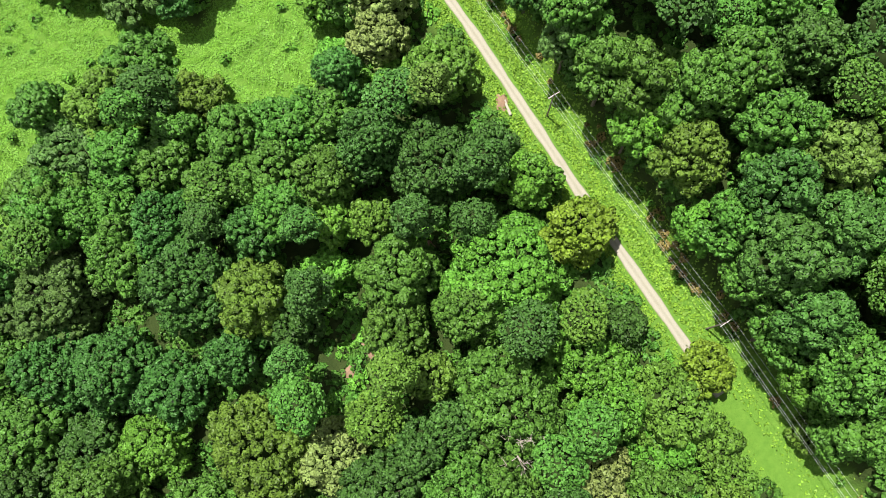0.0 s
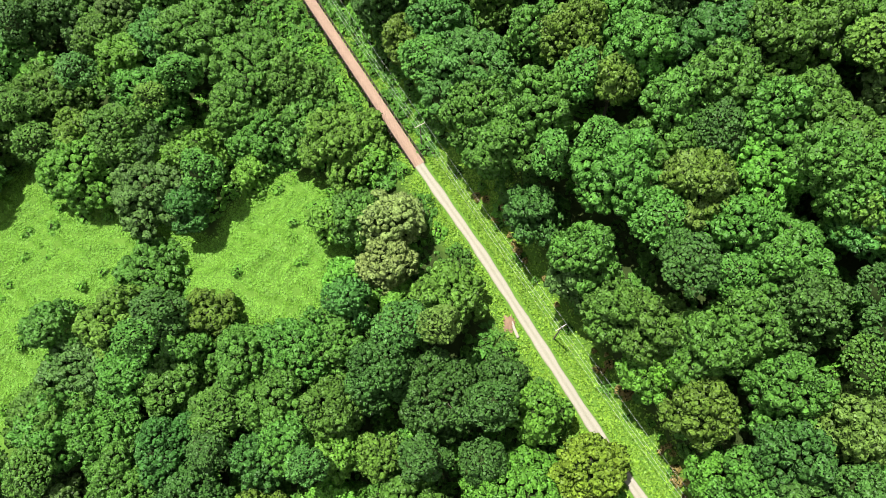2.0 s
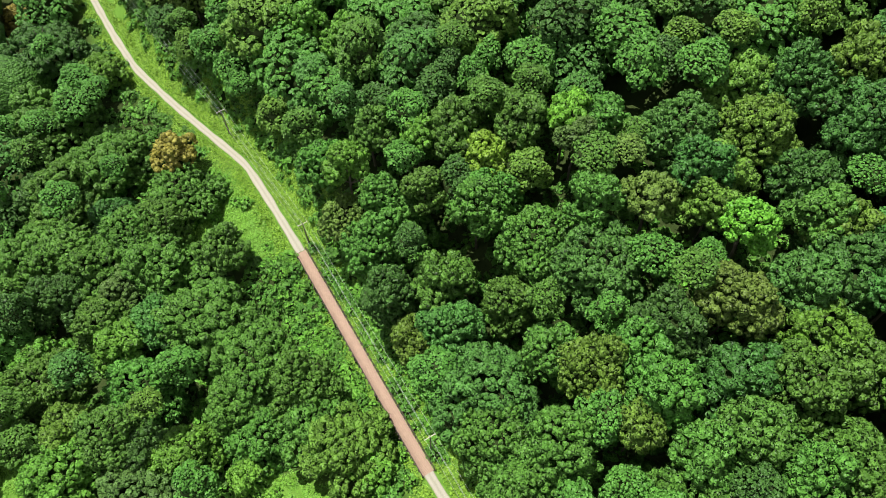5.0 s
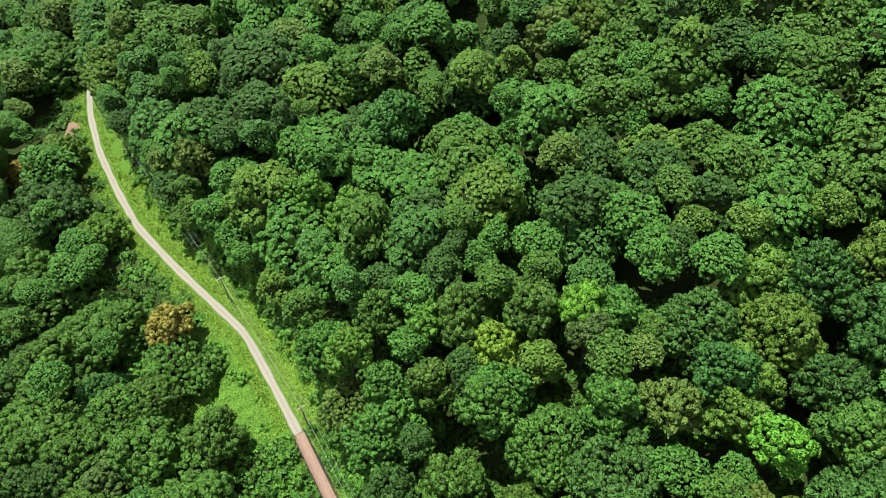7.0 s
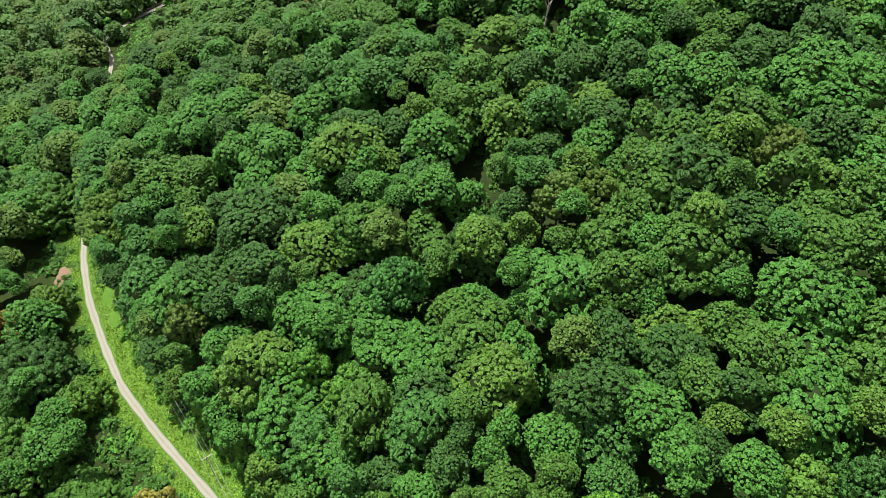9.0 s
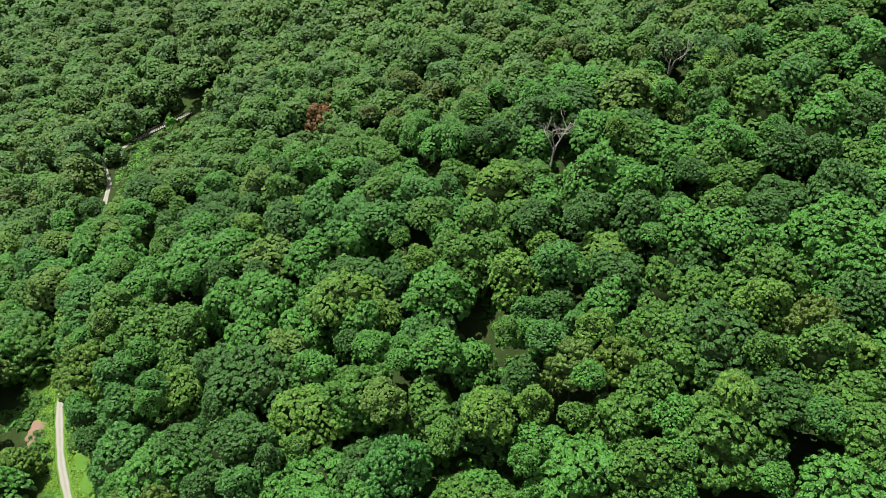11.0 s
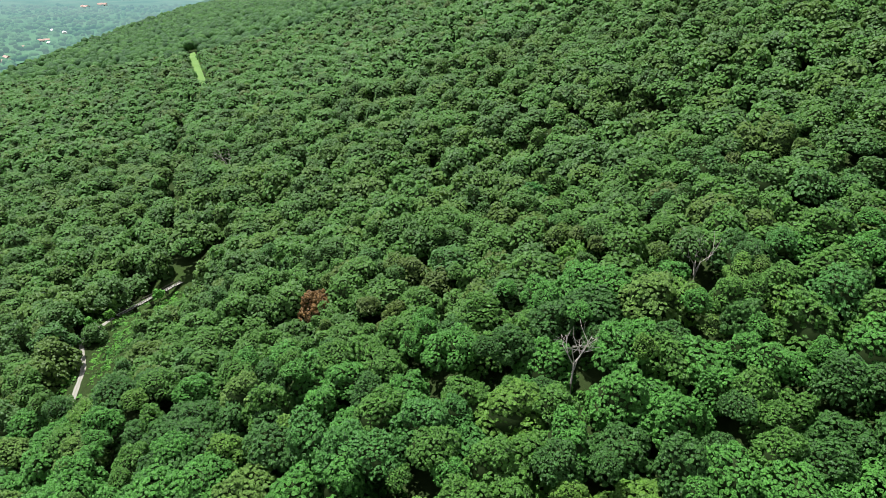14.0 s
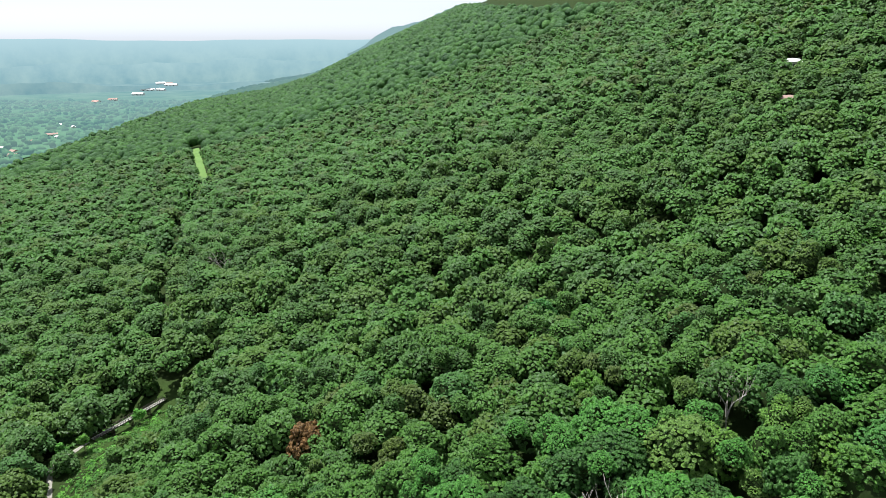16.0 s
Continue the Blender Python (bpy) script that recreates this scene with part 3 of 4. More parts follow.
LOW_TREES = [
    (-20.5, 32.2, 4.0, 11, "vine"),
    (-21.6, 24.2, 4.8, 9, "vine"),
    (-9.1, 21.7, 6.7, 16, "mid"),
    (2.9, 16.0, 6.8, 15, "mid"),
    (-9.1, 12.7, 5.8, 14, "mid"),
    (-74.5, 19.7, 10.1, 15, "grey"),
    (-73.7, 6.9, 8.5, 14, "dark"),
    (-60.7, 6.3, 8.5, 14, "dark"),
    (-52.9, -6.1, 6.5, 10, "bright"),
    (-64.7, -7.5, 7.2, 12, "dark"),
    (-48.6, 2.9, 6.2, 12, "dark"),
    (-38.2, 9.1, 6.0, 12, "dark"),
    (-31.7, -7.1, 9.5, 15, "olive"),
    (-19.8, -8.5, 6.1, 12, "pale"),
    (-4.8, -6.8, 7.0, 15, "dark"),
    (8.9, 0.9, 9.9, 16, "mid"),
    (23.6, 6.2, 8.0, 10, "bright"),
    (37.3, 1.8, 7.2, 11, "olive"),
    (41.0, 6.1, 4.8, 10, "yellow"),
    (22.7, -10.5, 6.2, 12, "pale"),
]
VINE_TREES = [
    (28.7, 13.1, 4.6, 8, "dark"),
    (-3.1, 5.0, 4.2, 12, "olive"),
    (-13.0, 73.6, 6.6, 14, "pale"),
    (-13.1, 66.0, 5.6, 13, "pale"),
    (-1.4, 58.9, 6.8, 14, "olive"),
    (-23.6, 92.9, 8.9, 15, "olive"),
    (-21.7, 63.9, 5.2, 8, "vine"),
    (-25.0, 75.1, 4.5, 9, "vine"),
    (-56.6, 92.7, 7.6, 13, "bright"),
    (-64.2, 85.3, 9.9, 13, "grey"),
    (-69.0, 106.9, 9.3, 14, "mid"),
    (-81.5, 97.6, 7.0, 13, "olive"),
    (-89.9, 108.5, 9.1, 14, "mid"),
    (-47.6, 102.7, 7.8, 14, "mid"),
    (-43.5, 89.4, 4.9, 7, "vine"),
    (-18.7, 89.3, 5.2, 8, "vine"),
    (-12.5, 60.5, 4.8, 7, "vine"),
    (-45.0, 111.0, 10.4, 17, "mid"),
    (-55.9, 121.2, 10.9, 17, "mid"),
]
FAR_LEFT_TREES = [
    (-68.0, 134.2, 9.7, 16, "mid"),
    (-84.9, 135.8, 10.3, 15, "mid"),
    (-97.5, 136.9, 10.2, 15, "mid"),
    (-101.4, 154.1, 10.8, 15, "dark"),
    (-71.0, 163.7, 5.4, 13, "rust"),
    (-80.1, 122.0, 7.7, 13, "mid"),
    (-93.7, 113.1, 7.0, 11, "bright"),
    (-75.2, 117.1, 6.6, 11, "bright"),
    (-48.7, 104.3, 5.9, 10, "bright"),
    (-68.5, 154.5, 10.5, 12, "mid"),
    (-111.9, 203.1, 15.0, 17, "dark"),
    (-96.7, 195.7, 6.1, 10, "bright"),
    (-108.9, 178.7, 11.6, 14, "mid"),
    (-91.0, 164.8, 11.4, 14, "mid"),
    (-84.0, 166.0, 7.2, 13, "mid"),
    (-99.9, 154.0, 12.3, 14, "mid"),
    (-137.4, 270.3, 13.6, 16, "mid"),
    (-120.8, 225.9, 6.8, 11, "olive"),
    (-131.7, 220.5, 7.9, 10, "rust"),
    (-110.6, 246.0, 9.9, 18, "olive"),
]
RIGHT_TREES = [
    (29.9, 43.8, 4.9, 16, "bright"),
    (33.8, 42.7, 3.5, 17, "lime"),
    (36.3, 37.7, 6.6, 18, "olive"),
    (54.6, 34.0, 5.5, 20, "brown"),
    (42.7, 48.5, 6.4, 20, "mid"),
    (48.7, 22.1, 6.7, 20, "bluegreen"),
    (42.0, 26.9, 5.5, 18, "mid"),
    (4.2, 91.3, 7.3, 20, "mid"),
    (37.7, 70.8, 6.6, 20, "olive"),
    (2.3, 81.3, 6.3, 18, "mid"),
    (38.3, 70.5, 6.9, 20, "brown"),
    (46.9, 120.6, 4.9, 20, "lime"),
    (43.6, 108.4, 6.4, 20, "brown"),
    (26.1, 89.3, 4.2, 20, "olive"),
    (23.7, 118.6, 9.9, 21, "bluegreen"),
    (2.9, 99.0, 10.0, 18, "bluegreen"),
    (-9.6, 112.7, 6.1, 15, "olive"),
    (-25.6, 138.7, 7.5, 17, "brown"),
]
EDGE_TREES = [
    (25.4, 52.5, 5.7, 20, "mid"),
    (19.8, 59.7, 4.5, 17, "grey"),
    (41.9, 16.7, 5.4, 18, "mid"),
    (48.3, 9.9, 5.2, 17, "mid"),
    (51.4, 12.4, 6.4, 20, "bluegreen"),
    (53.9, 3.4, 4.1, 13, "bright"),
    (56.3, 5.3, 6.1, 20, "mid"),
    (59.1, -3.8, 4.7, 15, "mid"),
    (38.6, 27.3, 4.2, 16, "bright"),
    (30.8, 48.8, 6.0, 20, "mid"),
    (36.9, 45.2, 5.8, 20, "mid"),
    (46.9, 38.7, 6.2, 21, "mid"),
    (46.9, 31.2, 5.7, 20, "dark"),
    (54.3, 23.5, 6.2, 21, "bluegreen"),
    (8.9, 83.8, 6.1, 19, "mid"),
    (14.2, 87.5, 6.5, 20, "mid"),
    (12.0, 70.8, 5.5, 17, "dark"),
    (19.6, 61.5, 6.7, 20, "mid"),
    (-3.0, 112.0, 6.3, 17, "bluegreen"),
    (12.6, 125.9, 8.7, 19, "mid"),
    (44.7, -4.2, 4.2, 6, "olive"),
    (48.9, -8.6, 5.1, 5, "olive"),
    (34.1, -6.0, 5.9, 7, "bright"),
    (54.9, -6.0, 3.2, 4, "olive"),
]
HILL_TREES = [
    (3.5, 144.4, 5.1, 20, "yellow"),
    (19.7, 148.5, 4.8, 20, "lime"),
    (32.6, 128.8, 5.1, 20, "brown"),
    (40.1, 143.8, 8.5, 21, "bluegreen"),
    (-27.2, 225.6, 9.2, 20, "mid"),
    (-38.3, 186.7, 6.1, 19, "bright"),
    (-27.1, 180.3, 5.8, 19, "bright"),
    (-69.8, 203.1, 5.2, 17, "brown"),
    (20.9, 223.8, 6.7, 20, "brown"),
    (-10.0, 151.3, 3.9, 18, "bright"),
    (29.2, 223.0, 5.5, 20, "olive"),
    (17.0, 223.1, 3.9, 18, "brown"),
    (70.3, 223.4, 5.5, 20, "brown"),
    (-18.4, 205.9, 7.8, 21, "bluegreen"),
    (-58.2, 366.0, 7.0, 22, "red"),
    (-27.0, 348.9, 5.9, 18, "brown"),
    (-163.0, 411.0, 2.6, 10, "vine"),
    (-171.5, 408.5, 2.3, 9, "vine"),
    (-151.5, 437.0, 2.8, 10, "vine"),
    (33.7, 357.5, 6.8, 20, "bright"),
    (27.1, 418.8, 7.4, 20, "bluegreen"),
    (69.0, 303.8, 5.7, 20, "bluegreen"),
]
PLACED = BIG_TREES + LOW_TREES + VINE_TREES + FAR_LEFT_TREES + RIGHT_TREES + EDGE_TREES + HILL_TREES


def beside_trail(row):
    """Moves a tree aside whose crown would hang over the trail; two do hang over it."""
    px, py, pr, ph, kind = row
    if py > 262 or kind == "yellow" or (px, py) == (9.6, 21.9):
        return row
    s = float(trail_coords(px, py)[0])
    need = pr * 0.9 + 4.0 - s if s > 0 else -(pr * 1.05 + 2.0 + s)
    if (s > 0 and need > 0) or (s < 0 and need < 0):
        e = 0.5
        nx = (float(trail_coords(px + e, py)[0]) - s) / e
        ny = (float(trail_coords(px, py + e)[0]) - s) / e
        px, py = px + nx * need, py + ny * need
    return (px, py, pr, ph, kind)


PLACED = [beside_trail(row) for row in PLACED]
for row in PLACED:
    tree(*row)


def scattered(x0, x1, y0, y1, gap, seed, jitter=0.38):
    """Uneven rows of tree places with gaps where nothing grows."""
    rng = np.random.default_rng(seed)
    nx, ny = int((x1 - x0) / gap), int((y1 - y0) / (gap * 0.87))
    ii, jj = np.meshgrid(np.arange(nx), np.arange(ny))
    x = x0 + (ii + 0.5 * (jj % 2)) * gap + rng.uniform(-jitter, jitter, ii.shape) * gap
    y = y0 + jj * gap * 0.87 + rng.uniform(-jitter, jitter, ii.shape) * gap
    return x.ravel(), y.ravel(), rng


CLEARINGS = ((-16.5, 7.5, 5, 8), (-152, 375, 12, 28), (-149, 427, 13, 23), (-164, 446, 5, 17))
HILL_HOUSES = ((204, 601, 1), (236, 668, 0))


def free_of_trees(x, y, r):
    """Where no tree stands: trail, verges, vine slope, mown strip."""
    s, u = trail_coords(x, y)
    near = y < 262
    open_trail = near & (s > -(2.0 + 1.06 * r - (1.2 + 0.15 * r) * ease(164, 172, y))) & (s < 4.5 + 0.85 * r + 6 * (y < 12))
    far_trail = (~near) & (y < 470) & (np.abs(s) < 0.5 + 0.5 * r)
    far_trail |= (y >= 470) & (y < 900) & (np.abs(s + 4) < 1.5 + 0.5 * r)
    for cx, cy, rx, ry in CLEARINGS:
        far_trail |= np.hypot((x - cx) / (rx + 0.5 * r), (y - cy) / (ry + 0.5 * r)) < 1
    meadow = vine_meadow(x, y) > 0.3
    yard = np.zeros(np.shape(x), bool)
    for hx, hy, hr in HILL_HOUSES:
        yard |= np.hypot((x - hx + 2) / (5 + 0.5 * r), (y - hy + 8) / (9 + 0.6 * r)) < 1
    return open_trail | far_trail | meadow | (strip(x, y) < 5 + 0.8 * r) | yard


DEAD_TREES = ((24.5, 299, 21, 5), (64.8, 328, 21, 6), (-155, 577, 21, 7))


def crowded(x, y, r):
    hit = np.zeros(len(x), bool)
    for px, py, ph, seed in DEAD_TREES:
        hit |= np.hypot(x - px, y - py + 3) < 4.5 + 0.6 * r
    for px, py, pr, ph, kind in PLACED:
        hit |= np.hypot(x - px, y - py) < 0.52 * (pr + r)
    return hit


# woods that the camera passes nearest: trees of their own
x, y, rng = scattered(-95, 84, -30, 165, 10.4, 3)
r = rng.uniform(5.2, 9.0, len(x))
keep = ~free_of_trees(x, y, r) & ~crowded(x, y, r) & ~((x < -28) & (y < 24) & (rng.uniform(0, 1, len(x)) < 0.4))
x, y, r = x[keep], y[keep], r[keep]
order = np.argsort(np.abs(x + 5) / 80 + np.abs(y - 60) / 95)
KINDS = ["mid", "dark", "mid", "forest", "bluegreen", "mid", "olive", "forest", "forest", "grey", "dark", "mid", "bright", "forest", "dark", "mid"]
DARK_KINDS = ["dark", "dark", "forest", "dark", "olive", "bluegreen"]
SUNNY_KINDS = ["mid", "bright", "mid", "bluegreen", "forest", "bright", "olive", "mid"]
SINGLE = order[:298 - len(PLACED)]
OTHER = order[298 - len(PLACED):]
for i in SINGLE:
    left = trail_coords(x[i], y[i])[0] < 0
    kinds = DARK_KINDS if (left and x[i] < -25 and y[i] < 28) or (not left and y[i] > 105 and x[i] > 28) else SUNNY_KINDS if not left and y[i] < 82 else KINDS
    tree(x[i], y[i], r[i], rng.uniform(10, 17) if left else rng.uniform(16, 22), kinds[int(rng.integers(len(kinds)))])
SINGLES = np.array([q[:3] for q in PLACED] + [(x[i], y[i], r[i]) for i in SINGLE])
SPARE = (x[OTHER], y[OTHER], r[OTHER])


def dome_stock(seed, sub, clumps):
    """A crown from afar: a dome of bulging clumps with a broken surface."""
    rng = np.random.default_rng(seed)
    flat = FLATS[seed % len(FLATS)] * 1.05
    lobe = rng.normal(size=(7, 3))
    lobe[:, 2] = np.abs(lobe[:, 2]) * 0.9
    lobe /= np.linalg.norm(lobe, axis=1, keepdims=True)
    puff = rng.normal(size=(clumps, 3))
    puff[:, 2] = np.where(puff[:, 2] < -0.3, -puff[:, 2], puff[:, 2])
    puff /= np.linalg.norm(puff, axis=1, keepdims=True)
    bm = bmesh.new()
    bmesh.ops.create_icosphere(bm, subdivisions=sub, radius=1)
    bmesh.ops.delete(bm, geom=[q for q in bm.faces if q.calc_center_median().z < -0.42], context="FACES")
    bm.verts.index_update()
    d = np.array([tuple(q.co) for q in bm.verts])
    f = np.array([[q.index for q in face.verts] for face in bm.faces])
    bm.free()
    d += rng.normal(size=d.shape) * 0.045 * (3 if sub < 3 else 1.6)
    d /= np.linalg.norm(d, axis=1, keepdims=True)
    big = ease(0.45, 1.0, (d @ lobe.T).max(1))
    small = ease(math.cos(1.9 / math.sqrt(clumps)), 1.0, (d @ puff.T).max(1))
    v = d * (0.72 + 0.2 * big + 0.13 * small + rng.normal(size=len(d)) * 0.035)[:, None] * (1, 1, flat)
    return v, f.astype(np.int32), len(f), flat


STOCK = {}


def young_growth(x, y):
    """1 where the trees beside the far bridge are low."""
    return 1 - ease(0.7, 1.1, np.hypot((x + 138) / 34, (y - 398) / 62))


def wood(name, label, x, y, r, rng, stock_args, material, height=(17, 22), variants=6):
    """Woods beyond counting: one mesh of many leafy crowns with their shade-coloured hearts."""
    if len(x) == 0:
        return
    key = (stock_args, variants)
    if key not in STOCK and stock_args[0] == "dome":
        STOCK[key] = [dome_stock(200 + i, *stock_args[1:]) for i in range(variants)]
    elif key not in STOCK:
        STOCK[key] = [crown_stock(100 + i, *stock_args) for i in range(variants)]
    stock = STOCK[key]
    verts, faces, marks, at = [], [], [], 0
    z = ground_height(x, y)
    hh = rng.uniform(*height, len(x)) * (1 - 0.5 * young_growth(x, y))
    for i in range(len(x)):
        v, f, leaves, flat = stock[int(rng.integers(variants))]
        a = rng.uniform(0, 6.28)
        rot = np.array([[math.cos(a), -math.sin(a), 0], [math.sin(a), math.cos(a), 0], [0, 0, 1]])
        here = np.array([x[i], y[i], z[i] + hh[i] - r[i] * flat])
        both = v @ rot.T * (r[i] * rng.uniform(0.85, 1.15, 3)) + here
        marks.append(np.arange(len(f)) >= leaves)
        verts.append(both.astype(np.float32))
        faces.append(f + at)
        at += len(both)
    me = mesh_from(name, np.concatenate(verts), np.concatenate(faces), material, True, SHADED_TWIGS, np.concatenate(marks))
    return tagged(new(name, me), label, "forest", kind="stuff")


def in_wedge(x, y, margin):
    return np.abs(x + 11) < np.maximum(95, 0.67 * (y - 60)) + margin


def mixed_wood(name, label, x, y, r, rng, stock_args, shares, height, leaves=LEAF, variants=6):
    """Woods of several kinds of tree, a mesh for each kind."""
    pick, low = rng.uniform(0, 1, len(x)), 0.0
    for kind, share in shares:
        m = (pick >= low) & (pick < low + share)
        low += share
        wood(name, label, x[m], y[m], r[m], rng, stock_args, leaves[kind], height, variants)


SHARES = (("forest", 0.36), ("dark", 0.2), ("mid", 0.22), ("olive", 0.1), ("bluegreen", 0.08), ("brown", 0.03))
# woods on the slope ahead
x, y, rng = scattered(-330, 330, -60, 430, 12.4, 11)
r = rng.uniform(6.2, 10.2, len(x))
inside = (x > -95) & (x < 84) & (y > -30) & (y < 165)
keep = ~free_of_trees(x, y, r) & ~crowded(x, y, r) & ~inside & (np.abs(x) < 330)
x, y, r = np.concatenate([x[keep], SPARE[0]]), np.concatenate([y[keep], SPARE[1]]), np.concatenate([r[keep], SPARE[2]])
gx, gy, rng2 = scattered(-170, 200, -40, 425, 5.0, 17)
gr = rng2.uniform(3.4, 5.6, len(gx))
gs = trail_coords(gx, gy)[0]
ok = np.nonzero(~free_of_trees(gx, gy, gr) & ~((gx < -28) & (gy < 24)) & ~crowded(gx, gy, gr) & in_wedge(gx, gy, 10) & ~((gs > -10 - gr) & (gs < 0) & (gy < 262)))[0]
tx, ty, tr = (np.concatenate([x, SINGLES[:, 0]]), np.concatenate([y, SINGLES[:, 1]]), np.concatenate([r, SINGLES[:, 2]]))
for i in ok:
    if (np.hypot(tx - gx[i], ty - gy[i]) > 0.62 * (tr + gr[i])).all():
        tx, ty, tr = np.append(tx, gx[i]), np.append(ty, gy[i]), np.append(tr, gr[i])
extra = np.arange(len(x) + len(SINGLES), len(tx))
x, y, r = np.concatenate([x, tx[extra]]), np.concatenate([y, ty[extra]]), np.concatenate([r, tr[extra]])
seen = in_wedge(x, y, 12)
near = seen & (y < 335)
TEXT = "dense broadleaf woodland on the slope, rounded crowns"
mixed_wood("woodland", TEXT, x[near], y[near], r[near], rng, (7, 0.088, 1.14, 6, 1), SHARES, (15, 23))
mid = seen & ~near
mixed_wood("woodland", TEXT, x[mid], y[mid], r[mid], rng, (7, 0.1, 1.14, 5, 1), SHARES, (15, 23), FAR_LEAF)
side = ~seen
mixed_wood("woodland", TEXT, x[side], y[side], r[side], rng, ("dome", 2, 12), SHARES[:3], (16, 22), CANOPY)

# woods farther up the mountain
x, y, rng = scattered(-760, 800, 430, 1150, 11.6, 12, 0.46)
r = rng.uniform(5.8, 10.0, len(x))
keep = ~free_of_trees(x, y, r) & ~crowded(x, y, r) & (np.abs(x + 11) < 0.67 * (y - 118) + 25) & (trail_coords(x, y)[0] > -345)
FAR_TEXT = "distant broadleaf woodland on the mountain side"
nearer = keep & (y < 690)
mixed_wood("distant_woodland", FAR_TEXT, x[nearer], y[nearer], r[nearer], rng, (6, 0.17, 1.14, 5, 1), SHARES, (15, 23), FAR_LEAF, 8)
farther = keep & (y >= 690)
mixed_wood("distant_woodland", FAR_TEXT, x[farther], y[farther], r[farther], rng, (5, 0.28, 1.14, 4, 1), SHARES, (15, 23), FAR_LEAF, 8)

x, y, rng = scattered(-1000, 700, 1150, 2600, 13.5, 13, 0.46)
r = rng.uniform(7.5, 11, len(x))
s_w = trail_coords(x, y)[0]
keep = in_wedge(x, y, 20) & (s_w > -345) & ~free_of_trees(x, y, r) & (s_w < 560)
mixed_wood("distant_woodland", "far woodland along the mountain ridge", x[keep], y[keep], r[keep], rng, ("dome", 2, 14), SHARES[:3], (17, 22), CANOPY)
x, y, rng = scattered(-1050, 500, 2600, 4300, 19, 14, 0.46)
r = rng.uniform(11, 15, len(x))
s_w = trail_coords(x, y)[0]
keep = (s_w > -345) & (s_w < 560)
# these crowns glow: their haze is painted emission
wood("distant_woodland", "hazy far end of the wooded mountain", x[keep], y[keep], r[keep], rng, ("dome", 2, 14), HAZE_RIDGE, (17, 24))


# ---- low growth ----
def carpet(name, label, x, y, lift, size, tilt, material, seed):
    """Leaves lying close over the ground: one mesh."""
    rng = np.random.default_rng(seed)
    z = ground_height(x, y)
    gx = (ground_height(x + 0.5, y) - z) * 2
    gy = (ground_height(x, y + 0.5) - z) * 2
    n = np.stack([-gx, -gy, np.ones(len(x))], 1) + rng.normal(size=(len(x), 3)) * tilt
    n /= np.linalg.norm(n, axis=1, keepdims=True)
    v = leaf_cards(np.stack([x, y, z + lift], 1), n, size, rng)
    f = np.arange(len(v)).reshape(-1, 3)
    return tagged(new(name, mesh_from(name, v, f, material)), label, "plants", kind="stuff")


rng = np.random.default_rng(21)
x, y = rng.uniform(-112, 6, 330000), rng.uniform(36, 175, 330000)
keep = (vine_meadow(x, y) > rng.uniform(0.2, 0.7, len(x))) & (np.abs(trail_coords(x, y)[0]) > 2.2)
x, y = x[keep], y[keep]
carpet("vine_cover", "bright green vines spreading over the open slope", x, y, rng.uniform(0.0, 0.25, len(x)), 0.3, 0.22, LEAF["carpet"], 22)

# grass verges: along the trail, right of it wider
seg = np.array(TRAIL[:15])
pick = rng.integers(0, len(seg) - 1, 190000)
far = rng.uniform(0, 1, 190000)[:, None]
at = seg[pick] * (1 - far) + seg[pick + 1] * far + rng.uniform(-14, 14, (190000, 2))
s_v, u_v = trail_coords(at[:, 0], at[:, 1])
keep = (((s_v > 1.45) & (s_v < rng.uniform(4, 11, len(s_v)) + 5 * ease(60, 90, at[:, 1]))) | ((s_v < -1.45) & (s_v > -rng.uniform(1.6, 6, len(s_v))))) & (at[:, 1] > -40) & (at[:, 1] < 262)
x, y, s_v = at[keep, 0], at[keep, 1], s_v[keep]
carpet("verge_grass", "yellowish green grass and weeds on the trail verge", x, y, rng.uniform(0.05, 0.35, len(x)), 0.34, 0.5, LEAF["grass"], 23)


def shrubs(name, label, x, y, r, rng, material, args=(3, 0.36, 1.2, 5, 1, 2, 0.15)):
    wood(name, label, x, y, r, rng, args, material, (0.9, 2.2), 5)


# shrubs of the understorey, the bank and the vine slope
x, y, rng = scattered(-100, 84, -30, 262, 4.1, 31, 0.48)
s_u = trail_coords(x, y)[0]
v_m = vine_meadow(x, y)
r = rng.uniform(1.5, 3.2, len(x))
keep = (v_m < 0.4) & ((s_u > 7.5 + 2.5 * (1 - ease(55, 80, y))) | (s_u < -4)) & (np.abs(s_u) < 75) & (rng.uniform(0, 1, len(x)) < 0.94)
dark = (rng.uniform(0, 1, len(x)) < 0.62) | ((x < -28) & (y < 26)) | ((s_u > 0) & (s_u < 24) & (y < 72))
shrubs("undergrowth", "green undergrowth shrubs between the trunks", x[keep & dark], y[keep & dark], r[keep & dark], rng, LEAF["mid"])
shrubs("undergrowth", "bright undergrowth shrubs and creepers", x[keep & ~dark], y[keep & ~dark], r[keep & ~dark], rng, LEAF["vine"])
# undergrowth that shows in the gaps between the crowns
x, y, rng = scattered(-175, 210, -40, 440, 3.8, 37, 0.48)
s_u = trail_coords(x, y)[0]
keep = (vine_meadow(x, y) < 0.3) & ((s_u > 8.5) | (s_u < -3.2)) & in_wedge(x, y, 5)
x, y = x[keep], y[keep]
clear = np.full(len(x), 9.0)
for px, py, pr in zip(tx, ty, tr):
    clear = np.minimum(clear, np.hypot(x - px, y - py) / pr)
x, y = x[clear > 0.8], y[clear > 0.8]
r = rng.uniform(1.6, 3.0, len(x))
kind = rng.uniform(0, 1, len(x))
